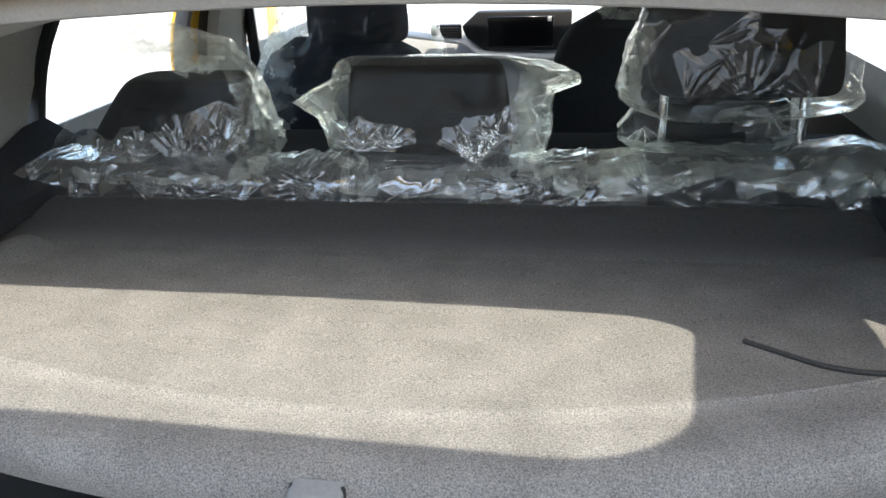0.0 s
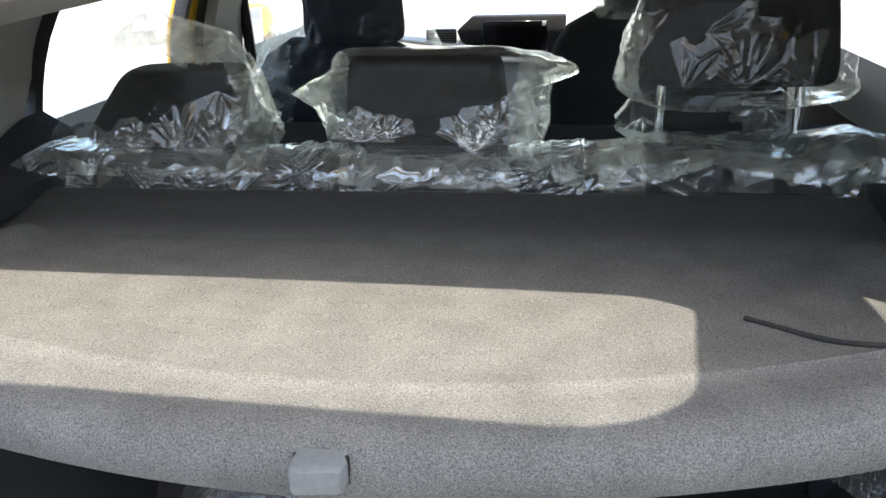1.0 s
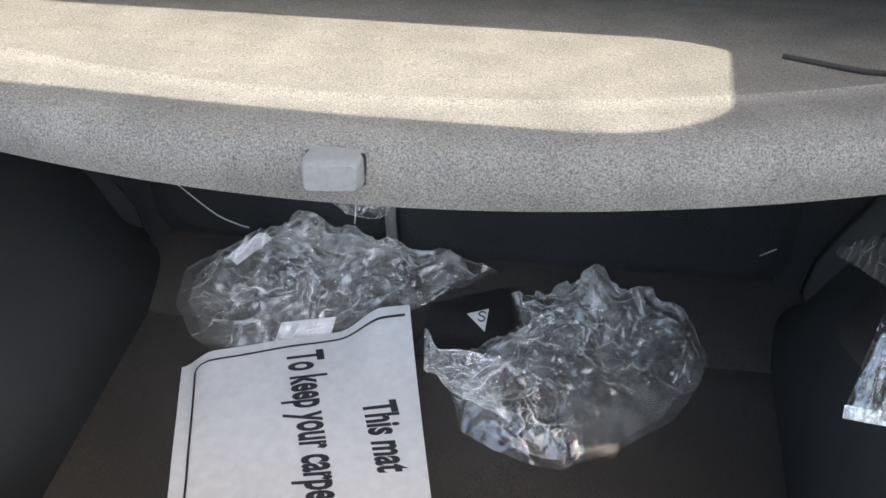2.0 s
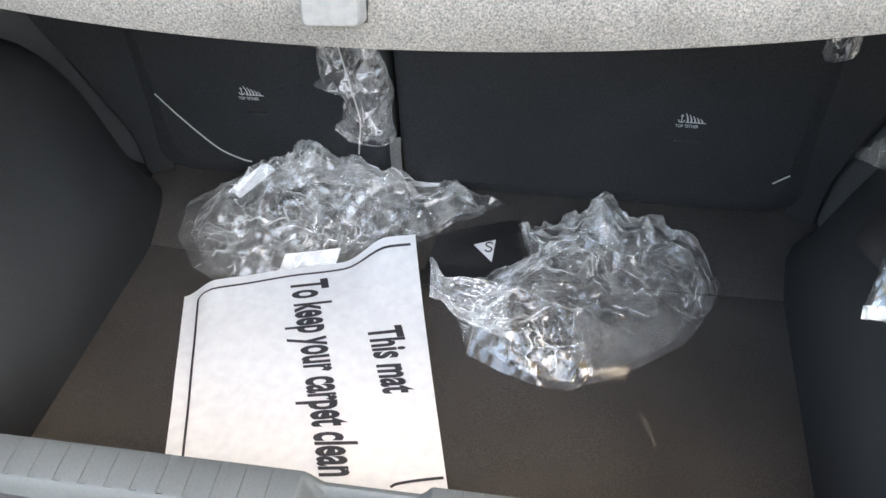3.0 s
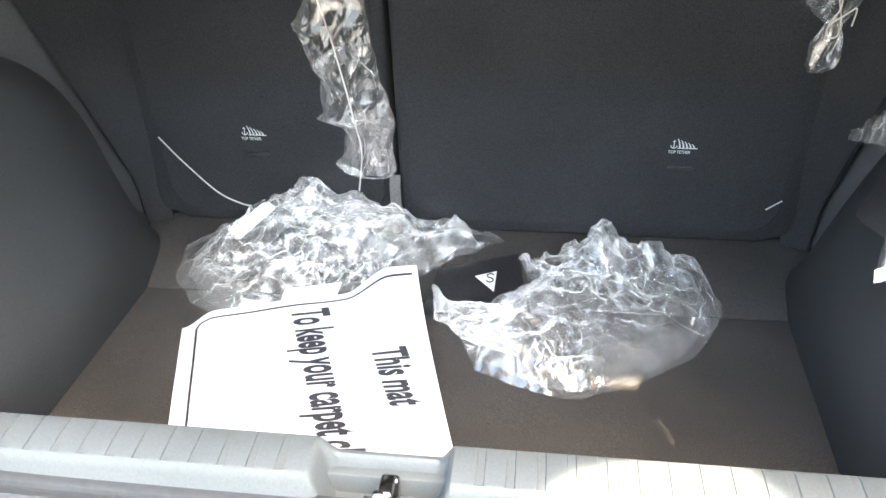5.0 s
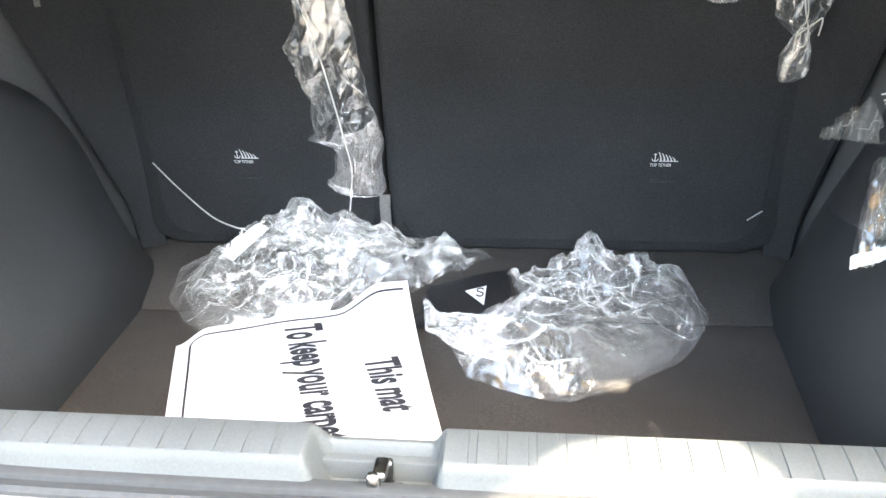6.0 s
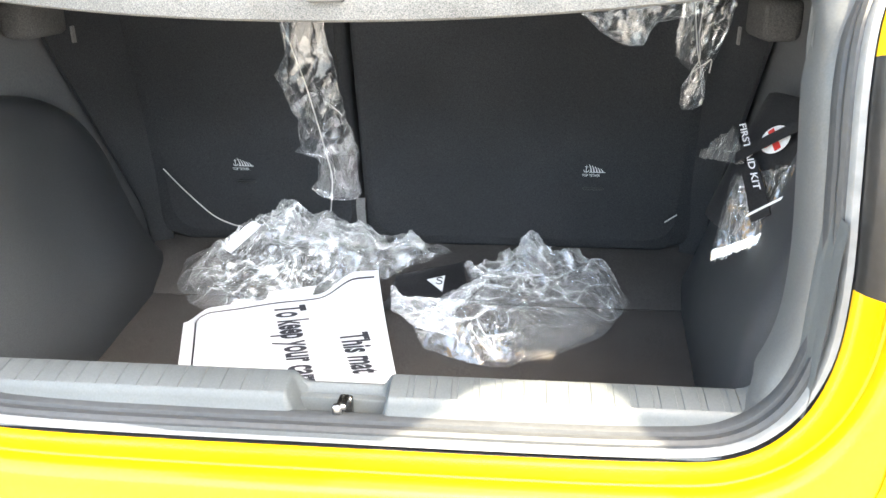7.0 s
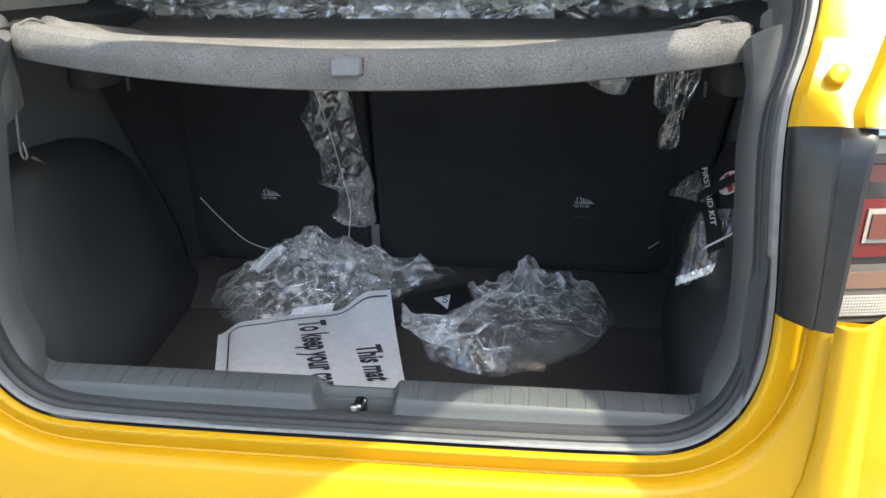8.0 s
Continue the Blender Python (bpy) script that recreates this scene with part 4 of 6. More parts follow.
def shelf_rows(x):
    yl, zc = lip_y(x), 0.10 * x * x
    end = (1 - (1 - min(max((0.585 - abs(x)) / 0.026, 0), 1)) ** 2) ** 0.5
    rim = min(max((abs(x) - 0.500) / 0.05, 0), 1)
    rim = rim * rim * (3 - 2 * rim) * 0.014
    pts = [(0.30, 1.210), (yl + 0.05, 1.207 + zc), (yl + 0.014, 1.2005 + zc), (yl + 0.007, 1.2035 + zc), (yl + 0.002, 1.217 + zc), (yl + 0.0005, 1.231 + zc), (yl + 0.005, 1.2425 + zc), (yl + 0.010, 1.2515 + zc), (yl + 0.022, 1.2565 + zc), (yl + 0.040, 1.2575 + zc), (yl + 0.070, 1.2545 + zc), (yl + 0.092, 1.2530 + zc * 0.9),
           (yl + 0.0965, 1.2548 + zc * 0.9), (yl + 0.103, 1.2535 + zc * 0.85), (yl + 0.14, 1.2512 + zc * 0.6)]
    y0 = yl + 0.14
    for k in range(1, 7):
        t = k / 6
        pts.append((y0 + (0.515 - y0) * t, 1.2512 + zc * 0.6 * (1 - t) - 0.0142 * t))
    out = []
    for i, (y, z) in enumerate(pts):
        mid = 1.228 + zc
        zz = mid + (z - mid) * (0.55 + 0.45 * end) if 1 < i < 12 else z - 0.022 * (1 - end) * (i > 11)
        out.append(Vector((x, y + (1 - end) * (0.030 if 2 < i < 8 else 0.018 if i < 11 else 0), zz + (rim if i > 12 else 0))))
    return out


bm = bmesh.new()
xs = [-0.585, -0.583, -0.578, -0.572] + [-0.565 + 1.13 * k / 62 for k in range(63)] + [0.572, 0.578, 0.583, 0.585]
lattice(bm, [shelf_rows(x) for x in xs])
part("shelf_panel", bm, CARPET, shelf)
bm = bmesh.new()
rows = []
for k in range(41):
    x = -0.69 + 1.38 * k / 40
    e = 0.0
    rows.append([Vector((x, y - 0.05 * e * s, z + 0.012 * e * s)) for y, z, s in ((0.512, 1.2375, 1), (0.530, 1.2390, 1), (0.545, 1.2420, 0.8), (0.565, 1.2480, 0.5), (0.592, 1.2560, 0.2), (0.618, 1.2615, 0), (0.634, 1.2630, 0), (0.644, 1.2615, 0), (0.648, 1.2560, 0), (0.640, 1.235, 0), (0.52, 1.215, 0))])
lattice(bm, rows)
part("shelf_flap", bm, CARPET, shelf, "dark felt front flap against the seats")
bm = bmesh.new()
hx, hz = 0.0217, 0.0123
rows = []
for out, grow in ((0.010, 1.0), (-0.006, 1.0), (-0.014, 0.95), (-0.0175, 0.82), (-0.0180, 0.5)):
    rows.append([Vector((0.003 + x * (1 - (1 - grow) * 0.8), lip_y(0) + out - 0.001 + (0.004 if x > 0.015 and out < -0.005 else 0), 1.2376 + z * grow)) for x, z in rounded(hx, hz, 0.004, 3)])
vs = lattice(bm, rows, closed=True)
bm.faces.new(vs[-1])
part("handle", bm, GREY_PLASTIC, shelf, "silver-grey plastic grip")
# black plate added behind the grip to draw its dark outline
bm = bmesh.new()
block(bm, (0.003, lip_y(0) + 0.003, 1.2366), (0.0452, 0.008, 0.0258), 0.003, 2)
part("handle_outline", bm, BLACK, shelf, "added dark plate that outlines the grip")
for sx in (1, -1):
    bm = bmesh.new()
    if sx > 0:
        pts = spline([(0.560, 0.200, 1.262), (0.559, 0.200, 1.273), (0.555, 0.200, 1.280), (0.538, 0.200, 1.283), (0.522, 0.203, 1.280), (0.506, 0.207, 1.276), (0.488, 0.210, 1.2712), (0.470, 0.213, 1.2668), (0.445, 0.222, 1.2612), (0.422, 0.237, 1.2560), (0.403, 0.255, 1.2522), (0.382, 0.275, 1.2492), (0.362, 0.293, 1.2466)], 5)
    else:
        pts = spline([(-0.530, 0.200, 1.280), (-0.541, 0.17, 1.294), (-0.562, 0.155, 1.278), (-0.576, 0.145, 1.24), (-0.576, 0.14, 1.176), (-0.578, 0.135, 1.114), (-0.580, 0.135, 1.085), (-0.576, 0.135, 1.072), (-0.570, 0.135, 1.078), (-0.573, 0.135, 1.10)], 5)
    tube(bm, [q + Vector((0, 0, 0.0095 if sx > 0 else 0)) for q in pts], 0.0027 if sx > 0 else 0.0023, 8)
    part("lift_cord", bm, CORD if sx > 0 else STRAP, shelf, "black braided lifting cord" if sx > 0 else "grey lifting cord hanging loose")

# ---- rear seats ----
LEAN = Matrix.Translation((0, seat_y(0.62), 0.62)) @ Matrix.Rotation(math.atan(0.20), 4, "X") @ Matrix.Translation((0, 0, -0.62))
for name, outline, label in (("left", [(-0.128, 0.625), (-0.56, 0.625), (-0.61, 0.645), (-0.650, 0.71), (-0.672, 0.80), (-0.705, 0.95), (-0.738, 1.09), (-0.742, 1.20), (-0.715, 1.270), (-0.64, 1.310), (-0.128, 1.310)], "narrow rear seat back in black cloth"),
                             ("right", [(-0.120, 0.625), (-0.120, 1.306), (0.62, 1.306), (0.715, 1.275), (0.742, 1.20), (0.738, 1.09), (0.705, 0.95), (0.672, 0.80), (0.650, 0.71), (0.61, 0.645), (0.56, 0.625)], "wide rear seat back in black cloth")):
    seat = thing("rear_seat", label, "car seat", "rear seats", at=(-0.43 if name == "left" else 0.3, 0.85, 0.62))
    bm = bmesh.new()
    prism(bm, outline, 0.13, LEAN)
    bmesh.ops.bevel(bm, geom=bm.edges[:], offset=0.012, segments=3, affect="EDGES", profile=0.5)
    part("backrest", bm, SEAT, seat)
    bm = bmesh.new()
    x0, x1 = (outline[2][0] + 0.03, -0.15) if name == "left" else (-0.10, 0.58)
    # stitched rear cover, slightly proud
    cover = [((x0 + x1) / 2 + x, 0.955 + z) for x, z in rounded((x1 - x0) / 2, 0.30, 0.05, 5)]
    prism(bm, cover, 0.02, LEAN @ Matrix.Translation((0, -0.004, 0)))
    bmesh.ops.bevel(bm, geom=bm.edges[:], offset=0.003, segments=1, affect="EDGES", profile=0.5)
    part("back_cover", bm, SEAT, seat)
    for cx in ((-0.39,) if name == "left" else (0.391,)):
        zc = 0.788
        bm = bmesh.new()
        block(bm, (cx + 0.002, seat_y(zc) - 0.0035, zc - 0.005), (0.044, 0.007, 0.006), 0.002, 2)
        part("tether_slot", bm, BLACK, seat, "black anchor slot cover")
        zl = 0.812
        plane = lambda x, y, cx=cx, zl=zl: Vector((cx + x, seat_y(zl + y) - 0.0062, zl + y))
        letter_part("print", "TOP TETHER", 0.0085, lambda x, y: plane(x - 0.024, y), WHITE_PRINT, seat, 0.78, 0.00012, "white printed words")
        bm = bmesh.new()
        # a hatched sail of slanting strokes
        for k in range(5):
            a, h = -0.007 + 0.0062 * k, 0.019 - 0.0024 * k
            for e in range(4):
                s, t = e / 4, (e + 1) / 4
                bm.faces.new([bm.verts.new(plane(*q)) for q in ((a - 0.006 * s ** 2 + 0.002 * s, 0.0095 + h * s), (a + 0.0036 - 0.006 * s ** 2, 0.0095 + h * s), (a + 0.0036 - 0.006 * t ** 2, 0.0095 + h * t), (a - 0.006 * t ** 2 + 0.002 * t, 0.0095 + h * t))])
        bm.faces.new([bm.verts.new(plane(*q)) for q in ((-0.009, 0.0095), (0.026, 0.0095), (0.025, 0.0112), (-0.009, 0.0112))])
        # the anchor: shank, cross piece and a bowed foot
        for a, b, c, e in ((-0.0165, 0.011, -0.0148, 0.026), (-0.0185, 0.0225, -0.0128, 0.0238)):
            bm.faces.new([bm.verts.new(plane(*q)) for q in ((a, b), (c, b), (c, e), (a, e))])
        for k in range(6):
            t0, t1 = math.pi * (1 + k / 6), math.pi * (1 + (k + 1) / 6)
            bm.faces.new([bm.verts.new(plane(-0.0156 + r * math.cos(t), 0.0155 + r * math.sin(t))) for r, t in ((0.0045, t0), (0.0062, t0), (0.0062, t1), (0.0045, t1))])
        part("anchor_symbol", bm, WHITE_PRINT, seat, "white anchor symbol")
# strap between the seat backs
bm = bmesh.new()
sheet(bm, lambda u, v: (-0.127 + (u - 0.5) * 0.021, seat_y(0.60 + 0.147 * v) - 0.010 - 0.004 * math.sin(3 * v) - 0.003 * (1 - (2 * u - 1) ** 2) + 0.010 * max(v - 0.88, 0) / 0.12, 0.60 + 0.147 * v), 6, 14, 0.003)
tagged(finish("seat_strap", bm, STRAP), "grey webbing strap between the seat backs", "strap")


def cushion(bm, centre, bottom, top, height, depth, skew=0.0):
    """A head restraint: rounded, wider at its foot."""
    rows = []
    n = 14
    for k in range(n + 1):
        t = k / n
        a = math.pi * (t - 0.5)
        zz = math.copysign(abs(math.sin(a)) ** 0.45, math.sin(a))
        cc = max(abs(math.cos(a)), 0.0) ** 0.42
        w = bottom + (top - bottom) * (zz * 0.5 + 0.5)
        ring = []
        for j in range(36):
            b = 2 * math.pi * j / 36
            cx, cy = math.cos(b), math.sin(b)
            ring.append(Vector((centre[0] + skew * zz * 0.5 + math.copysign(abs(cx) ** 0.45, cx) * (w - 0.03 + 0.03 * cc), centre[1] + math.copysign(abs(cy) ** 0.6, cy) * depth / 2 * (0.5 + 0.5 * cc), centre[2] + zz * height / 2)) if cc > 0.05 else Vector((centre[0] + skew * zz * 0.5 + cx * (w - 0.03), centre[1] + cy * depth * 0.2, centre[2] + zz * height / 2)))
        rows.append(ring)
    vs = lattice(bm, rows, closed=True)
    bm.faces.new(vs[0])
    bm.faces.new(vs[-1])
    return bm


def bag(bm, sides, y, seed, amp, busy, cell=0.032, gathers=(), nu=230, nv=130, along=(0.35, 0, 1), stretch=2.6, square=0.55):
    """A thin bag pulled over a block: sides gives (height, left edge, right edge, half depth); busy(x, z) says how creased it is."""
    f, line = Folds(seed, cell, 0.42, along, stretch, 0.5), Ridges(seed + 9, 0.060, 0.45, (0.9, 0, 0.5), 1.7)
    z0, z1 = sides[0][0], sides[-1][0]
    # even steps round the outline
    fine = [(math.copysign(abs(math.cos(b)) ** square, math.cos(b)), math.copysign(abs(math.sin(b)) ** square, math.sin(b))) for b in (2 * math.pi * k / 6000 for k in range(6001))]
    half, deep = (sides[2][2] - sides[2][1]) / 2, sides[2][3]
    length = [0.0]
    for (a, b), (c, d) in zip(fine, fine[1:]):
        length.append(length[-1] + math.hypot((c - a) * half, (d - b) * deep))
    outline, k = [], 0
    for j in range(nu):
        while length[k] < length[-1] * j / nu:
            k += 1
        outline.append(fine[k])
    rows = []
    for i in range(nv + 1):
        z, xl, xr, hy = between(sides, z0 + (z1 - z0) * i / nv)
        row = []
        for cx, cy in outline:
            p = Vector(((xl + xr) / 2 + cx * (xr - xl) / 2, y + cy * hy, z))
            much = min(busy(p.x, z), 1.2)
            k = amp * (max(much - 0.12, 0) * (0.5 if gathers else 1.3) * (f.at(p) + 0.3) + (0.16 + 0.25 * much) * line.at(p)) + ((0.0028 if seed == 37 else 0.0042) * pleat_height(p, gathers) if cy < 0 else 0)
            row.append(p + Vector((0.7 * cx * k, -abs(k) if cy < 0 else abs(k), 0.35 * k)))
        rows.append(row)
    vs = lattice(bm, rows, closed=True)
    bm.faces.new(vs[-1])
    return rows


def doubled(rows, where, out=0.0025):
    """A second skin over the facets of a film that where(point, how far they face upwards) picks."""
    bm, made = bmesh.new(), {}
    mid = sum((p for row in rows for p in row), Vector()) / (len(rows) * len(rows[0]))

    def vert(i, j):
        if (i, j) not in made:
            p = rows[i][j]
            way = p - mid
            way.z *= 0.3
            made[i, j] = bm.verts.new(p + way.normalized() * out)
        return made[i, j]

    n = len(rows[0])
    closed = (rows[0][0] - rows[0][-1]).length < 0.03
    for i in range(len(rows) - 1):
        for j in range(n if closed else n - 1):
            k = (j + 1) % n
            out_way = (rows[i + 1][j] - rows[i][k]).cross(rows[i + 1][k] - rows[i][j])
            if out_way.y > 0:
                out_way = -out_way
            tilt = out_way.z / max(out_way.length, 1e-9)
            if where(rows[i][j], tilt):
                bm.faces.new((vert(i, j), vert(i, k), vert(i + 1, k), vert(i + 1, j)))
    return bm


for cx, cz, low, top, h, lift, skew, label in ((-0.433, 1.358, 0.132, 0.100, 0.130, 0.0, 0.074, "lowered black head restraint in a clear bag"),
                                                (-0.020, 1.374, 0.130, 0.116, 0.132, 0.0, 0.0, "middle black head restraint in a clear bag"),
                                                (0.428, 1.474, 0.133, 0.128, 0.165, 0.10, -0.02, "raised black head restraint in a clear bag")):
    rest = thing("head_restraint", label, "headrest", "rear head restraints", at=(cx, 0.76, 1.27))
    bm = bmesh.new()
    cushion(bm, (cx, 0.765, cz), low, top, h, 0.095, skew)
    part("pad", bm, HEADREST, rest)
    for dx in (-0.098, 0.098):
        bm = bmesh.new()
        tube(bm, [Vector((cx + dx, 0.775, 1.262 + (cz - h / 2 - 1.24) * k / 5)) for k in range(6)], 0.0075, 12)
        part("post", bm, CHROME if lift else BLACK, rest, "chromed steel post" if lift else "")
    if lift:
        bm = bmesh.new()
        cushion(bm, (cx - 0.020, 0.83, 1.350), 0.118, 0.11, 0.085, 0.06)
        part("pad_tongue", bm, HEADREST, rest, "dark lower tongue of the pad")
def low_busy(x, z):
    """The lowered restraint: pleats along its foot and down its inner side."""
    return 0.08 + 0.9 * math.exp(-((z - 1.305) / 0.034) ** 2) + 0.55 * math.exp(-((x + 0.30) / 0.028) ** 2) + 0.3 * math.exp(-((z - 1.455) / 0.02) ** 2)


def mid_busy(x, z):
    """The middle restraint: bunches at both lower corners and at the ends."""
    return 0.06 + 1.0 * math.exp(-((x + 0.10) / 0.055) ** 2 - ((z - 1.325) / 0.028) ** 2) + 1.0 * math.exp(-((x - 0.07) / 0.05) ** 2 - ((z - 1.315) / 0.04) ** 2) + 0.55 * min(max((abs(x + 0.01) - 0.12) / 0.03, 0), 1)


def high_busy(x, z):
    """The raised restraint: long creases across its lower half and a tight gather under it."""
    return 0.10 + 0.8 * math.exp(-((z - 1.375) / 0.022) ** 2) + 0.5 * math.exp(-((z - 1.425) / 0.035) ** 2) * (1 - 0.6 * min(max((x - 0.5) / 0.06, 0), 1)) + 0.4 * math.exp(-((x - 0.285) / 0.03) ** 2)


def pleat_mask(p, gathers):
    """Near to 1 inside a gather's fan, with an uneven outline."""
    best = 0.0
    for x, z, count, reach, a0, a1 in gathers:
        dx, dz = p.x - x, p.z - z
        a = (math.degrees(math.atan2(dz, dx)) - a0) % 360
        if a < a1 - a0:
            best = max(best, 1 - math.hypot(dx, dz) / reach)
    return best + 0.25 * noise.noise(p * 45)


def wavy(p, step=0.02):
    return step * noise.noise(p * 30)


BAGS = (("clear puffed bag standing over a lowered head restraint", low_busy, 11, 0.015, 0.046, lambda p, n: p.x + wavy(p) > -0.318 or p.z + wavy(p) < 1.284 or p.z + wavy(p) > 1.440,
         ((-0.47, 1.300, 11, 0.069, 25, 155), (-0.40, 1.305, 12, 0.081, 20, 165), (-0.34, 1.300, 12, 0.088, 40, 170), (-0.54, 1.300, 7, 0.062, 0, 180), (-0.33, 1.395, 5, 0.088, 200, 330), (-0.285, 1.33, 8, 0.112, 70, 110), (-0.45, 1.455, 4, 0.100, -20, 30)),
         ((1.268, -0.640, -0.247, 0.080), (1.285, -0.648, -0.252, 0.076), (1.305, -0.645, -0.264, 0.070), (1.335, -0.622, -0.275, 0.064), (1.390, -0.585, -0.290, 0.062), (1.425, -0.560, -0.300, 0.060), (1.450, -0.540, -0.315, 0.048), (1.470, -0.520, -0.332, 0.036), (1.490, -0.498, -0.385, 0.020), (1.503, -0.465, -0.430, 0.004))),
        ("clear crinkled bag with two pointed ends over a head restraint", mid_busy, 23, 0.014, 0.042, lambda p, n: abs(p.x + 0.018) + wavy(p) > 0.128 or p.z + wavy(p) < 1.298,
         ((-0.110, 1.318, 15, 0.062, 0, 180), (-0.075, 1.322, 12, 0.056, 10, 150), (0.055, 1.300, 16, 0.081, 30, 150), (0.085, 1.330, 8, 0.062, 60, 200), (0.135, 1.355, 7, 0.062, 60, 300), (-0.165, 1.380, 5, 0.075, 120, 260), (0.15, 1.41, 5, 0.075, -30, 30), (0.14, 1.29, 5, 0.100, 60, 110)),
         ((1.252, -0.178, 0.140, 0.074), (1.268, -0.180, 0.147, 0.070), (1.296, -0.168, 0.152, 0.064), (1.340, -0.178, 0.164, 0.060), (1.362, -0.186, 0.162, 0.059), (1.382, -0.222, 0.163, 0.058), (1.396, -0.196, 0.166, 0.058), (1.410, -0.170, 0.204, 0.058), (1.420, -0.160, 0.190, 0.057), (1.432, -0.157, 0.152, 0.056), (1.442, -0.150, 0.108, 0.048), (1.447, -0.140, 0.095, 0.004))),
        ("clear creased bag gathered under a raised head restraint", high_busy, 37, 0.016, 0.052, lambda p, n: p.z + wavy(p) < 1.382 or p.x + wavy(p) < 0.292,
         ((0.350, 1.392, 7, 0.085, 30, 110), (0.425, 1.395, 8, 0.120, 30, 150), (0.515, 1.392, 7, 0.100, 80, 165), (0.37, 1.47, 5, 0.090, -50, 40), (0.285, 1.43, 5, 0.090, 60, 110), (0.40, 1.378, 6, 0.130, -8, 8)),
         ((1.362, 0.320, 0.500, 0.052), (1.374, 0.285, 0.572, 0.060), (1.388, 0.268, 0.585, 0.064), (1.446, 0.276, 0.584, 0.064), (1.510, 0.292, 0.572, 0.062), (1.550, 0.305, 0.560, 0.050), (1.566, 0.330, 0.535, 0.004))),
        ("clear loose bag tail hanging below a raised head restraint", lambda x, z: 0.15 + 0.5 * math.exp(-((x - 0.45) / 0.05) ** 2), 43, 0.010, 0.040, lambda p, n: p.z + wavy(p, 0.008) < 1.326,
         ((0.47, 1.365, 5, 0.062, 190, 330), (0.30, 1.35, 4, 0.062, 220, 330)),
         ((1.300, 0.330, 0.480, 0.012), (1.306, 0.292, 0.505, 0.026), (1.322, 0.268, 0.515, 0.036), (1.340, 0.264, 0.516, 0.042), (1.365, 0.285, 0.518, 0.044), (1.380, 0.320, 0.500, 0.040))))
for label, busy, seed, amp, cell, where, gathers, sides in BAGS:
    cover = thing("plastic_bag", label, "plastic bag", "head restraint bags", at=((sides[0][1] + sides[0][2]) / 2, 0.765, sides[0][0]))
    bm = bmesh.new()
    rows = bag(bm, sides, 0.775 if seed == 43 else 0.765, seed, amp, busy, cell, gathers, 440, 190)
    film_part(bm, cover, FILM_LIGHT, fold=50)
    film_part(doubled(rows, where), cover, FILM_MILKY, "doubled_edge", "milky doubled film along the edge", 50)
    pleats = film_part(doubled(rows, lambda p, n: p.y < 0.765 and pleat_mask(p, gathers) > 0.22, 0.0010), cover, FILM_PLEAT if seed == 37 else FILM_SEAT, "pleats", "sharp shining pleats", 40)
    tagged(pleats, "sharp shining pleats", kind="stuff")

# film over the top of the rear seats
FILM_TOP = [(-0.75, 1.262), (-0.727, 1.272), (-0.616, 1.307), (-0.537, 1.311), (-0.339, 1.301), (-0.147, 1.303), (0.027, 1.300), (0.194, 1.306), (0.275, 1.311), (0.354, 1.317), (0.440, 1.309), (0.495, 1.305), (0.522, 1.323), (0.58, 1.333), (0.633, 1.318), (0.71, 1.290)]


def seat_film(x0, x1, seed, bunches, gathers):
    """Film lying over the seat top, bunched in pleats in some places and drawn smooth in others: rows of points."""
    g, w = Folds(seed, 0.052, 0.40, (0.45, 1, 0.9), 3.0, 0.6), Ridges(seed + 3, 0.070, 0.45, (1, 0.2, 0.35), 2.0)
    n, m = int((x1 - x0) / 0.0014), 110
    rows = []
    for i in range(n + 1):
        x = x0 + (x1 - x0) * i / n
        top = between(FILM_TOP, x)[1]
        busy = 0.30 + sum(math.exp(-((x - px) / pw) ** 2) for px, pw in bunches)
        row = []
        for j in range(m + 1):
            v = j / m
            face, top_way = min(v / 0.36, 1), max(v - 0.36, 0) / 0.64
            bow = math.sin(math.pi / 2 * face)
            p = Vector((x, 0.640 + 0.022 * face ** 2 + 0.135 * top_way, 1.256 + (top - 1.256) * (0.35 * face + 0.65 * bow) + 0.004 * math.sin(math.pi * top_way) - 0.02 * top_way ** 3))
            k = 0.009 * max(min(busy, 1) - 0.1, 0) * (g.at(p) + 0.3) + 0.006 * w.at(p) + 0.0065 * pleat_height(p, gathers)
            row.append(p + Vector((0.25 * k, -0.75 * abs(k) * (1 - v), 0.5 * k + 0.002)))
        rows.append(row)
    return rows


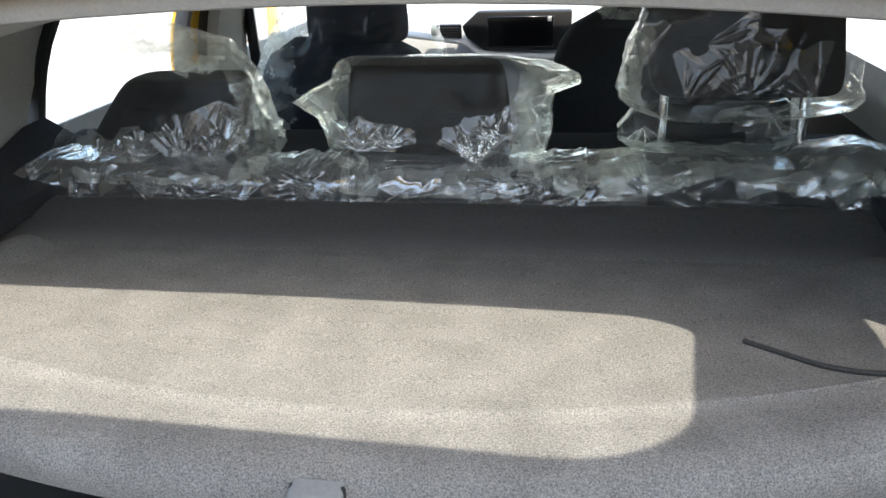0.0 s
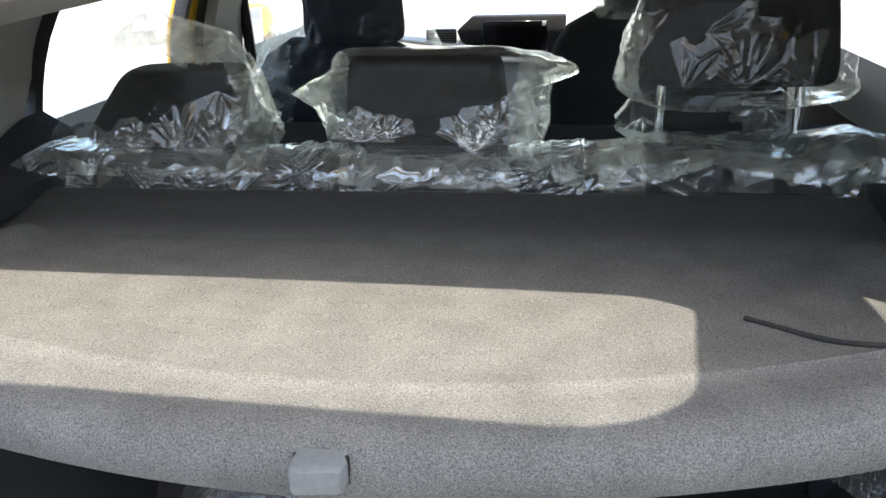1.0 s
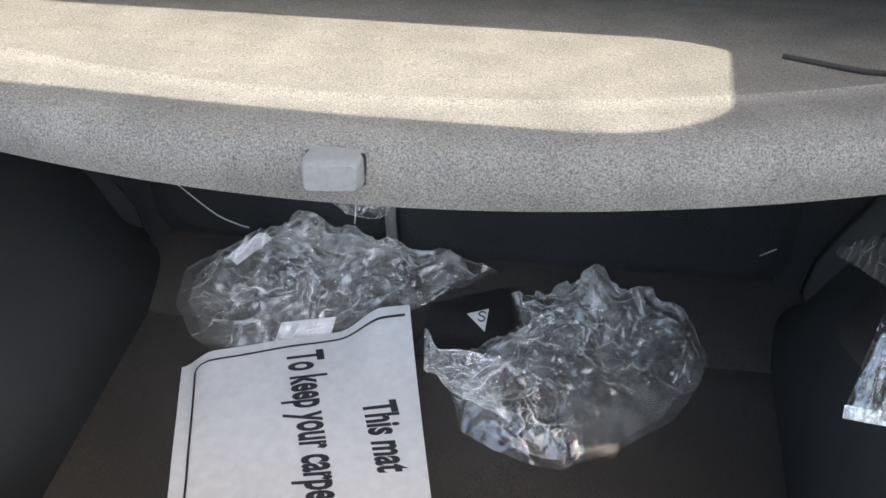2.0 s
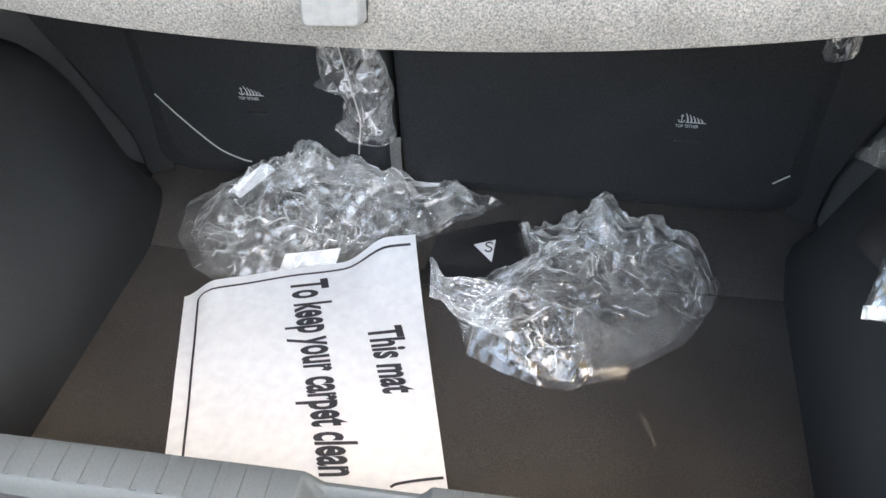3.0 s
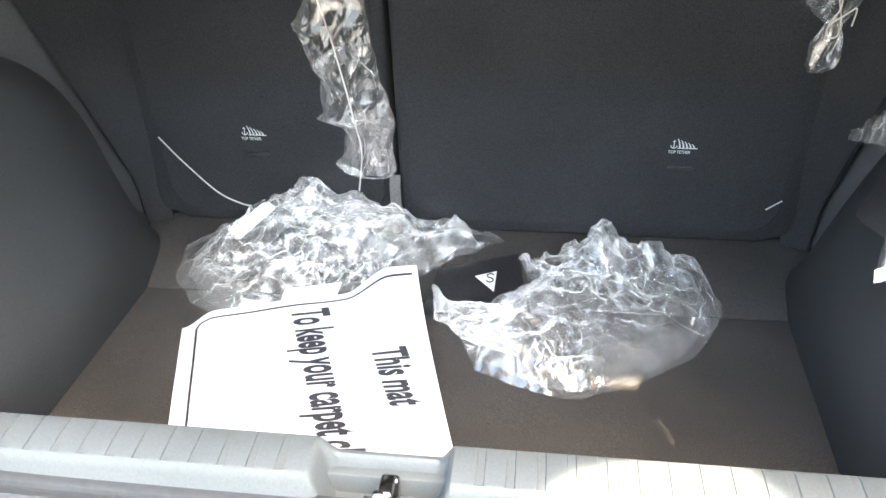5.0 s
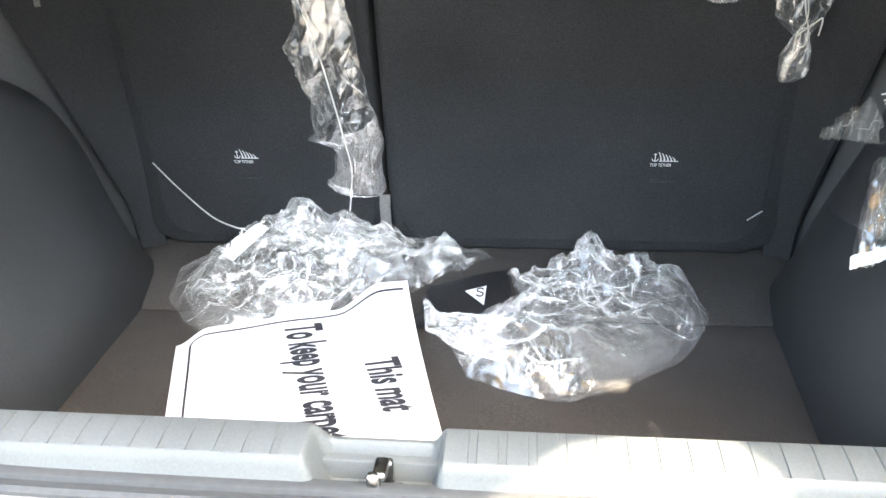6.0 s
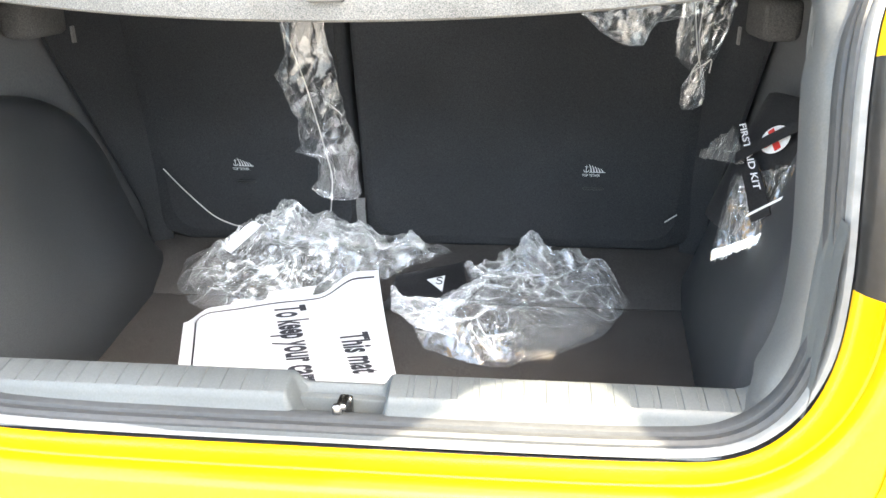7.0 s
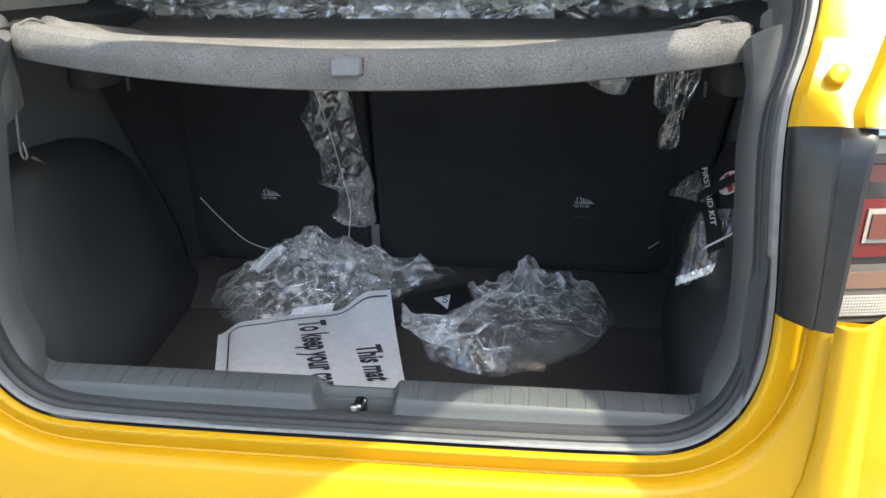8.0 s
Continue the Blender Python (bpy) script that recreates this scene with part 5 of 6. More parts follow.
for x0, x1, seed, bunches, gathers in (
        (-0.735, -0.122, 3, ((-0.62, 0.07), (-0.36, 0.10), (-0.18, 0.05)),
         ((-0.464, 1.286, 11, 0.088, -80, 60), (-0.62, 1.275, 15, 0.075, 0, 360), (-0.68, 1.270, 9, 0.062, 0, 360), (-0.171, 1.282, 18, 0.112, 140, 250), (-0.30, 1.275, 9, 0.112, 160, 200), (-0.39, 1.285, 8, 0.062, 200, 340), (-0.53, 1.29, 5, 0.125, -12, 12))),
        (-0.135, 0.30, 8, ((-0.10, 0.03), (0.17, 0.07)),
         ((-0.112, 1.262, 12, 0.062, 20, 170), (0.18, 1.262, 15, 0.056, 50, 130), (0.215, 1.275, 12, 0.062, 60, 240), (0.26, 1.290, 7, 0.088, 170, 200), (0.0, 1.285, 7, 0.150, -8, 8), (0.08, 1.290, 5, 0.125, -10, 14), (0.14, 1.262, 9, 0.050, 30, 100))),
        (0.235, 0.70, 13, ((0.26, 0.03), (0.62, 0.06)),
         ((0.29, 1.290, 6, 0.125, -30, 20), (0.42, 1.295, 4, 0.150, -10, 10), (0.345, 1.268, 4, 0.050, 60, 120), (0.60, 1.315, 7, 0.100, 180, 350), (0.65, 1.285, 9, 0.062, 0, 360)))):
    cover = thing("seat_cover_film", "clear protective film bunched over the rear seat top", "plastic film", "rear seat films", at=((x0 + x1) / 2, 0.74, 1.26))
    bm = bmesh.new()
    rng = random.Random(seed + 40)
    if x0 < 0:
        gathers += tuple((x0 + (x1 - x0) * (k + rng.random()) / 9, 1.262 + 0.035 * rng.random(), rng.randint(6, 12), rng.uniform(0.04, 0.10), a, a + rng.uniform(60, 200)) for k, a in enumerate(rng.uniform(0, 300) for _ in range(9)))
    rows = seat_film(x0, x1, seed, bunches, gathers)
    lattice(bm, rows)
    film_part(bm, cover, FILM_LIGHT if x0 > 0 else FILM_SEAT, fold=40)
    film_part(doubled(rows[:-1], lambda p, n: p.x > 0.12 and p.z + wavy(p, 0.03) > 1.283, 0.0015), cover, FILM_MILKY, "doubled_film", "milky place where the film lies double", 50)
    if x0 > 0:
        pleats = film_part(doubled(rows[:-1], lambda p, n: p.y < 0.72 and pleat_mask(p, gathers) > 0.3, 0.0010), cover, FILM_SEAT, "pleats", "sharp shining pleats", 40)
        tagged(pleats, "sharp shining pleats", kind="stuff")

# ---- front seats ----
for sx, x0, x1, top, label in ((-1, -0.580, -0.125, 1.365, "dark blue-black front seat under clear film"), (1, 0.150, 0.655, 1.425, "black front seat with film on its head restraint")):
    seat = thing("front_seat", label, "car seat", "front seats", at=((x0 + x1) / 2, 1.55, 0.4))
    w = (x1 - x0) / 2
    bm = bmesh.new()
    rows = []
    for k in range(25):
        v = k / 24
        z = 0.45 + (top - 0.45) * v
        shape = w * (0.95 + 0.06 * math.sin(v * 3.1)) * (1 if v < 0.84 else max(1 - ((v - 0.84) / 0.165) ** 2.4, 0.0) ** 0.5 * 0.60 + 0.40)
        yy = 1.62 - 0.12 * v
        dep = 0.075 * (1 if v < 0.93 else max(1 - ((v - 0.93) / 0.072) ** 2, 0.02) ** 0.5)
        rows.append([Vector(((x0 + x1) / 2 + math.copysign(abs(math.cos(b)) ** 0.5, math.cos(b)) * shape, yy + math.copysign(abs(math.sin(b)) ** 0.7, math.sin(b)) * dep, z)) for b in (2 * math.pi * j / 36 for j in range(36))])
    vs = lattice(bm, rows, closed=True)
    bm.faces.new(vs[-1])
    bm.faces.new(vs[0])
    part("backrest", bm, SEAT_BLUE if sx < 0 else SEAT, seat)
    bm = bmesh.new()
    cushion(bm, ((x0 + x1) / 2 + (0.04 if sx < 0 else 0), 1.50, top + 0.075), 0.125, 0.115, 0.17, 0.10)
    part("headrest", bm, SEAT_BLUE if sx < 0 else SEAT, seat)
    bm = bmesh.new()
    block(bm, ((x0 + x1) / 2, 1.85, 0.50), (w * 2, 0.50, 0.16), 0.05, 3)
    part("seat_cushion", bm, SEAT, seat)
    cover = thing("seat_bag", "clear loose plastic cover on a front seat", "plastic bag", "front seat covers", at=((x0 + x1) / 2, 1.5, top))
    bm = bmesh.new()
    if sx < 0:
        sides = ((1.04, -0.605, -0.085, 0.11), (1.25, -0.588, -0.098, 0.11), (1.33, -0.555, -0.108, 0.10), (1.41, -0.490, -0.150, 0.09), (1.47, -0.455, -0.168, 0.085), (1.53, -0.425, -0.195, 0.06), (1.552, -0.36, -0.26, 0.006))
    else:
        sides = ((1.40, 0.265, 0.545, 0.075), (1.45, 0.250, 0.558, 0.075), (1.56, 0.255, 0.552, 0.070), (1.605, 0.285, 0.525, 0.04), (1.615, 0.34, 0.47, 0.006))
    rows = bag(bm, sides, 1.52, 51 + sx, 0.016, lambda x, z: 0.35 + 0.65 * math.exp(-((z - 1.40) / 0.05) ** 2), 0.05, (), 130, 70)
    film_part(bm, cover, FILM_LIGHT, fold=50)
    film_part(doubled(rows, lambda p, n: p.x + wavy(p, 0.05) < sides[1][1] + 0.12), cover, FILM_MILKY, "doubled_edge", "milky doubled film along the edge", 50)

# ---- boot contents ----
# paper mat
MAT_BL, MAT_BR, MAT_TL, MAT_TR = Vector((-0.305, 0.115, 0)), Vector((0.068, 0.165, 0)), Vector((-0.447, 0.512, 0)), Vector((-0.067, 0.668, 0))


def mat_point(u, v, lift=0.0):
    """u across from its outer edge, v from the sill towards the seats."""
    p = MAT_BL * (1 - u) * (1 - v) + MAT_BR * u * (1 - v) + MAT_TL * (1 - u) * v + MAT_TR * u * v
    w = max(v, 0)
    low, high = min(max(u / 0.14, 0), 1), min(max((u - 0.68) / 0.20, 0), 1)
    low, high = low * low * (3 - 2 * low), high * high * (3 - 2 * high)
    z = FLOOR_Z + 0.004 + 0.024 * low * w ** 2.6 + 0.040 * high * w ** 5 + 0.004 * math.sin(math.pi * u) * (0.4 + 0.6 * v)
    z += 0.003 * noise.noise(Vector((u * 4, v * 4, 7)))
    return Vector((p.x, p.y, z + lift))


paper = thing("paper_mat", "white printed paper floor mat lying creased on the boot floor", "paper mat", at=(-0.2, 0.38, FLOOR_Z))
bm = bmesh.new()
sheet(bm, lambda u, v: mat_point(u, v), 44, 44, 0.0012)
part("mat_sheet", bm, PAPER, paper)


def ribbon(bm, line, half):
    rows = []
    for i, (u, v) in enumerate(line):
        a, b = line[max(i - 1, 0)], line[min(i + 1, len(line) - 1)]
        du, dv = b[0] - a[0], b[1] - a[1]
        n = math.hypot(du, dv) or 1
        nu, nv = -dv / n * half, du / n * half
        rows.append([mat_point(u + nu, v + nv, 0.0018), mat_point(u - nu, v - nv, 0.0018)])
    lattice(bm, rows)


inset = 0.065
path = [(inset, 0.02 + 0.9 * k / 24) for k in range(25)]
path += [(inset + 0.03 * (1 - math.cos(a)), 0.92 + 0.03 * math.sin(a)) for a in (math.pi / 2 * k / 6 for k in range(1, 7))]
path += [(inset + 0.03 + (0.975 - inset - 0.03) * k / 30, 0.95 + 0.015 * (k / 30)) for k in range(1, 31)]
bm = bmesh.new()
ribbon(bm, path, 0.0045)
part("border_line", bm, INK, paper, "thin dark printed border")
bm = bmesh.new()
ribbon(bm, [(0.80 + 0.19 * k / 12, 0.03 + 0.03 * (k / 12) ** 0.5) for k in range(13)], 0.0045)
part("border_line", bm, INK, paper, "thin dark printed border")
W_MAT, H_MAT = 0.39, 0.46
for body, u0, v0, size, squeeze, slant in (("To keep your carpet clean", 0.455, 0.925, 0.083, 0.447, 0.105), ("This mat", 0.765, 0.645, 0.074, 0.49, 0.14)):
    letter_part("print", body, size, lambda x, y, u0=u0, v0=v0, slant=slant: mat_point(u0 + y / W_MAT + slant * x / 0.4, v0 - x / H_MAT, 0.0016), INK, paper, squeeze, 0.0026, "bold condensed dark lettering")
bm = bmesh.new()
sheet(bm, lambda u, v: (-0.305 + 0.10 * u, 0.565 + 0.075 * v + 0.02 * u, FLOOR_Z + 0.004 + 0.016 * v + 0.010 * u), 8, 8, 0.001)
tagged(finish("paper_sheet", bm, PAPER), "plain white paper sheet under the mat", "paper")


def flap_z(y):
    return FLOOR_Z + 0.002 + 0.066 * (max(y - 0.655, 0) / 0.20) ** 0.8


def heap(bm, centre, rim, height, seed, amp, across, peaks, calm=(), shrink=1.0, puff=3.0):
    """A crumpled heap of film: its rim on the carpet (corners of an outline), peaks (x, y, height, width) and calm places (x, y, width)."""
    big, fx, fy = Folds(seed, 0.085, 0.36, None, 1.0, 0.85), Folds(seed + 1, 0.07, 0.4), Folds(seed + 2, 0.07, 0.4)
    cx, cy = centre

    def reach(a):
        dx, dy = math.cos(a), math.sin(a)
        best = 0.02
        for (x0, y0), (x1, y1) in zip(rim, rim[1:] + rim[:1]):
            ex, ey = x1 - x0, y1 - y0
            det = dx * -ey + dy * ex
            if abs(det) > 1e-9:
                r = ((x0 - cx) * -ey + (y0 - cy) * ex) / det
                t = (dx * (y0 - cy) - dy * (x0 - cx)) / det
                if -1e-6 <= t <= 1 + 1e-6 and r > best:
                    best = r
        return best

    rows = []
    for i in range(across + 1):
        row = []
        for j in range(across + 1):
            u, v = 2 * i / across - 1, 2 * j / across - 1
            r = max(abs(u), abs(v), 1e-6)
            if abs(u) >= abs(v):
                a = (math.pi / 4 * v / u if u else 0.0) + (math.pi if u < 0 else 0.0)
            else:
                a = math.pi / 2 - math.pi / 4 * u / v + (math.pi if v < 0 else 0.0)
            rad = reach(a) * r * shrink
            x, y = cx + math.cos(a) * rad, cy + math.sin(a) * rad
            h = height * (1 - r ** puff) * shrink
            for px, py, ph, pw in peaks:
                h += ph * math.exp(-(((x - px) ** 2 + (y - py) ** 2) / pw ** 2)) * (1.25 * shrink - 0.25)
            still = 1.0
            for px, py, pw in calm:
                still -= 0.85 * math.exp(-(((x - px) ** 2 + (y - py) ** 2) / pw ** 2))
            q = Vector((x, y, h * 1.5))
            edge = min((1 - r) / 0.10, 1)
            h += amp * big.at(q) * still * (0.15 + 0.85 * edge)
            side = 0.020 * still * (0.35 + 0.65 * edge)
            row.append(Vector((x + side * fx.at(q), y + side * fy.at(q), flap_z(y) + 0.004 + max(h, 0.0))))
        rows.append(row)
    lattice(bm, rows)
    return rows


HEAPS = (((-0.27, 0.69), [(0.085, 0.800), (-0.02, 0.735), (-0.10, 0.68), (-0.20, 0.61), (-0.30, 0.56), (-0.385, 0.548), (-0.465, 0.585), (-0.525, 0.665), (-0.535, 0.735), (-0.47, 0.795), (-0.36, 0.812), (-0.20, 0.82), (-0.08, 0.815), (0.0, 0.825)], 0.050, 71, 0.050,
          ((-0.272, 0.745, 0.072, 0.045), (-0.31, 0.70, 0.045, 0.07), (-0.195, 0.755, 0.060, 0.045), (-0.13, 0.755, 0.035, 0.04), (-0.45, 0.67, 0.025, 0.06), (-0.015, 0.775, 0.030, 0.028), (0.05, 0.795, 0.012, 0.020), (-0.37, 0.74, 0.035, 0.05)), ((-0.22, 0.80, 0.05), (-0.50, 0.70, 0.03)), 0.0),
         ((0.23, 0.55), [(0.025, 0.53), (0.055, 0.430), (0.104, 0.400), (0.187, 0.378), (0.215, 0.380), (0.303, 0.430), (0.396, 0.510), (0.445, 0.590), (0.470, 0.665), (0.425, 0.720), (0.35, 0.760), (0.285, 0.765), (0.255, 0.780), (0.225, 0.760), (0.19, 0.752), (0.11, 0.755), (0.135, 0.690), (0.08, 0.650), (0.035, 0.60)], 0.045, 91, 0.046,
          ((0.254, 0.742, 0.058, 0.034), (0.405, 0.690, 0.042, 0.045), (0.345, 0.735, 0.040, 0.030), (0.285, 0.700, 0.040, 0.035), (0.20, 0.735, 0.025, 0.012), (0.115, 0.735, 0.016, 0.014), (0.10, 0.46, 0.018, 0.05), (0.20, 0.62, 0.030, 0.07), (0.43, 0.60, 0.02, 0.04)), ((0.355, 0.495, 0.075), (0.29, 0.43, 0.05)), 1.0))
for centre, rim, height, seed, amp, peaks, calm, tied in HEAPS:
    heapo = thing("plastic_bag", "clear crumpled plastic bag lying on the boot carpet" if tied else "clear crumpled film heaped against the seat backs", "plastic bag", "loose boot bags", at=(centre[0], centre[1], FLOOR_Z))
    for k, across in enumerate((170, 100)):
        bm = bmesh.new()
        rows = heap(bm, centre, rim, height, seed + 3 * k, amp, across, peaks, calm, 1 - 0.10 * k)
        film_part(bm, heapo, FILM)
        if not k:
            folds_part(creases(rows, seed, 44, (10, 34), 0.0020, 0.0012, lambda p: all((p.x - a) ** 2 + (p.y - b) ** 2 > c * c for a, b, c in calm), 0.5, closed=False), heapo)

    if tied:
        bm = bmesh.new()
        pleat = Folds(seed + 8, 0.018, 0.45, (1, 0.1, 0.2), 2.5, 0.3)
        spine = spline([(0.115, 0.520, 0.592), (0.065, 0.535, 0.592), (0.022, 0.548, 0.594), (0.004, 0.556, 0.597), (-0.010, 0.566, 0.602), (-0.026, 0.580, 0.606)], 9)
        ring = []
        for i, q in enumerate(spine):
            t = i / (len(spine) - 1)
            w = between(((0, 0.060, 0.026), (0.35, 0.046, 0.020), (0.62, 0.026, 0.015), (0.72, 0.024, 0.015), (0.9, 0.044, 0.016), (1, 0.052, 0.010)), t)
            line = []
            for j in range(90):
                b = 2 * math.pi * j / 90
                p = q + Vector((-0.15 * math.cos(b) * w[1], math.cos(b) * w[1], math.sin(b) * w[2]))
                k = 0.010 * pleat.at(p)
                line.append(p + Vector((0.2 * k, math.cos(b) * k, math.sin(b) * k)))
            ring.append(line)
        lattice(bm, ring, closed=True)
        film_part(bm, heapo, FILM, "neck", "gathered neck of the bag")
        folds_part(creases(ring, seed + 4, 10, (8, 20), 0.0018, 0.001, lambda p: p.z > 0.59, 0.3, True, math.pi / 2), heapo)

# black pouch with a triangular label
pouch = thing("black_pouch", "flat black pouch with a small white triangle label", "pouch", at=(0.05, 0.69, FLOOR_Z))
bm = bmesh.new()


def pouch_at(u, v):
    y = 0.60 + (0.12 + 0.05 * u) * v + 0.03 * u * (1 - v)
    return (-0.055 + 0.190 * u + (0.02 - 0.045 * u) * v, y, flap_z(y) + 0.007 + 0.006 * max(math.sin(math.pi * u) * math.sin(math.pi * v), 0) ** 0.5)


sheet(bm, pouch_at, 14, 14, 0.004)
part("pouch_body", bm, BLACK, pouch)
bm = bmesh.new()
tri = [Vector((x, y, flap_z(y) + 0.0150)) for x, y in ((0.036, 0.697), (0.0745, 0.711), (0.072, 0.666))]
low = [bm.verts.new(q) for q in tri]
high = [bm.verts.new(q + Vector((0, 0, 0.0015))) for q in tri]
bm.faces.new(low)
bm.faces.new(high)
for i in range(3):
    bm.faces.new((low[i], low[(i + 1) % 3], high[(i + 1) % 3], high[i]))
lab = part("label_tag", bm, WHITE_PRINT, pouch, "white triangle label", smooth=False)
bm = bmesh.new()
ribbon_pts = spline([(x, y, flap_z(y) + 0.0172) for x, y in ((0.0700, 0.7010), (0.0650, 0.7035), (0.0590, 0.7010), (0.0585, 0.6965), (0.0640, 0.6940), (0.0690, 0.6910), (0.0680, 0.6860), (0.0620, 0.6840), (0.0570, 0.6870))], 5)
tube(bm, ribbon_pts, 0.0013, 6)
part("mark", bm, INK, lab)


def hanging(bm, edges, y, seed, amp, cell=0.05, depth=0.022, nu=120, nv=150, lean=0.0):
    """A flattened sleeve of film: edges gives (height, left edge, right edge), top last; it hangs at y, lean metres further per metre of height."""
    f, g = Folds(seed, cell, 0.42, (0.25, 0, 1), 2.6, 0.7), Folds(seed + 1, cell * 1.6, 0.4)
    z0, z1 = edges[0][0], edges[-1][0]
    rows = []
    for i in range(nv + 1):
        z, xl, xr = between(edges, z0 + (z1 - z0) * i / nv)
        row = []
        for j in range(nu):
            b = 2 * math.pi * j / nu
            cx, cy = math.cos(b), math.sin(b)
            p = Vector(((xl + xr) / 2 + cx * (xr - xl) / 2, y + lean * (z - z0), z))
            k = amp * f.at(p + Vector((0, 0.03 * cy, 0)))
            row.append(p + Vector((0.5 * amp * g.at(p) * cx, -depth * max(-cy, 0) ** 0.6 * min((xr - xl) / 0.06, 1) - (k if cy < 0 else 0.3 * k), 0.3 * k)))
        rows.append(row)
    lattice(bm, rows, closed=True)
    return rows


DRAPES = (("clear torn film hanging down behind the seat split", 0.765, -0.14, 131, 0.026, 0.060,
           ((0.758, -0.175, -0.135), (0.768, -0.212, -0.118), (0.784, -0.228, -0.120), (0.800, -0.205, -0.120), (0.821, -0.203, -0.119), (0.845, -0.196, -0.118), (0.856, -0.205, -0.117), (0.870, -0.250, -0.119), (0.882, -0.236, -0.122), (0.908, -0.238, -0.128), (0.940, -0.235, -0.138), (1.00, -0.256, -0.147), (1.035, -0.270, -0.152), (1.080, -0.244, -0.160), (1.13, -0.248, -0.168), (1.21, -0.235, -0.175))),
          ("clear film strip hanging tangled beside the seat back", 0.690, -0.12, 149, 0.022, 0.045,
           ((0.980, 0.545, 0.562), (0.990, 0.537, 0.577), (1.03, 0.542, 0.580), (1.055, 0.553, 0.575), (1.082, 0.523, 0.590), (1.11, 0.521, 0.600), (1.15, 0.519, 0.610), (1.20, 0.53, 0.618))),
          ("clear film flap hanging under the parcel shelf", 0.66, 0.0, 163, 0.022, 0.050,
           ((1.104, 0.435, 0.450), (1.112, 0.410, 0.456), (1.128, 0.372, 0.464), (1.147, 0.352, 0.478), (1.164, 0.335, 0.560), (1.21, 0.33, 0.565))))
for label, y, lean, seed, amp, cell, edges in DRAPES:
    drape = thing("plastic_film", label, "plastic film", "hanging films", at=((edges[-1][1] + edges[-1][2]) / 2, y, edges[-1][0]))
    bm = bmesh.new()
    rows = hanging(bm, edges, y, seed, amp, cell, lean=lean)
    film_part(bm, drape, FILM_PLEAT)
    folds_part(creases(rows, seed + 5, 7, (10, 40), 0.0018, 0.0012, lambda p: p.y < y + 0.02, 0.5), drape)

# cords
bm = bmesh.new()
tube(bm, spline([(-0.268, 0.70, 1.215), (-0.245, 0.70, 1.138), (-0.212, 0.70, 1.037), (-0.192, 0.705, 0.953), (-0.177, 0.71, 0.878), (-0.170, 0.725, 0.82), (-0.179, 0.745, 0.765), (-0.190, 0.775, 0.725)], 6), 0.0013, 6)
tagged(finish("white_cord", bm, THREAD), "thin white cord hanging through the film", "cord", "white cords")
bm = bmesh.new()
tube(bm, spline([(-0.580, seat_y(0.812) - 0.004, 0.811), (-0.54, seat_y(0.758) - 0.005, 0.757), (-0.485, seat_y(0.696) - 0.006, 0.695), (-0.442, seat_y(0.672) - 0.006, 0.671), (-0.42, seat_y(0.667) - 0.01, 0.668)], 6), 0.0016, 6)
tagged(finish("white_cord", bm, THREAD), "thin white cord lying against the seat back", "cord", "white cords")
bm = bmesh.new()
tube(bm, spline([(0.556, 0.811, 0.704), (0.568, 0.809, 0.714), (0.581, 0.809, 0.723)], 4), 0.0015, 6)
tagged(finish("white_cord", bm, THREAD), "short white thread end against the seat back", "cord", "white cords")
for pts in (((0.540, 1.185), (0.546, 1.134), (0.552, 1.093), (0.561, 1.068), (0.559, 1.045), (0.550, 1.040), (0.544, 1.052), (0.550, 1.064), (0.569, 1.075), (0.578, 1.082), (0.578, 1.057)),
            ((0.556, 1.185), (0.552, 1.13), (0.556, 1.085), (0.546, 1.060), (0.542, 1.038))):
    bm = bmesh.new()
    tube(bm, spline([(x, 0.648 - 0.005 * k % 0.012, z) for k, (x, z) in enumerate(pts)], 5), 0.0011, 6)
    tagged(finish("white_cord", bm, THREAD), "thin white thread tangled in the hanging film", "cord", "white cords")
# folded card on the heap
bm = bmesh.new()
sheet(bm, lambda u, v: (-0.452 + 0.078 * v + 0.030 * u, 0.752 - 0.012 * u, 0.632 + 0.068 * v - 0.004 * u + 0.006 * math.sin(3 * u)), 8, 8, 0.002)
tagged(finish("card_tag", bm, PAPER), "folded white card tag on the crumpled film", "card")

# ---- first aid kit on the side ----
kit = thing("first_aid_kit", "black first aid kit in a clear bag on the boot side", "first aid kit", at=(0.58, 0.30, 0.80))
KIT_AT, KIT_OUT = Vector((0.613, 0.330, 1.006)), Vector((-0.871, -0.270, 0.410))
KIT_FWD, KIT_UP = Vector((-0.296, 0.955, 0.0)), Vector((0.392, 0.1215, 0.912))


def kit_point(a, b, out=0.0):
    """a forward along the boot side, b up its slope, out towards the middle of the boot."""
    return KIT_AT + KIT_FWD * a + KIT_UP * b + KIT_OUT * out


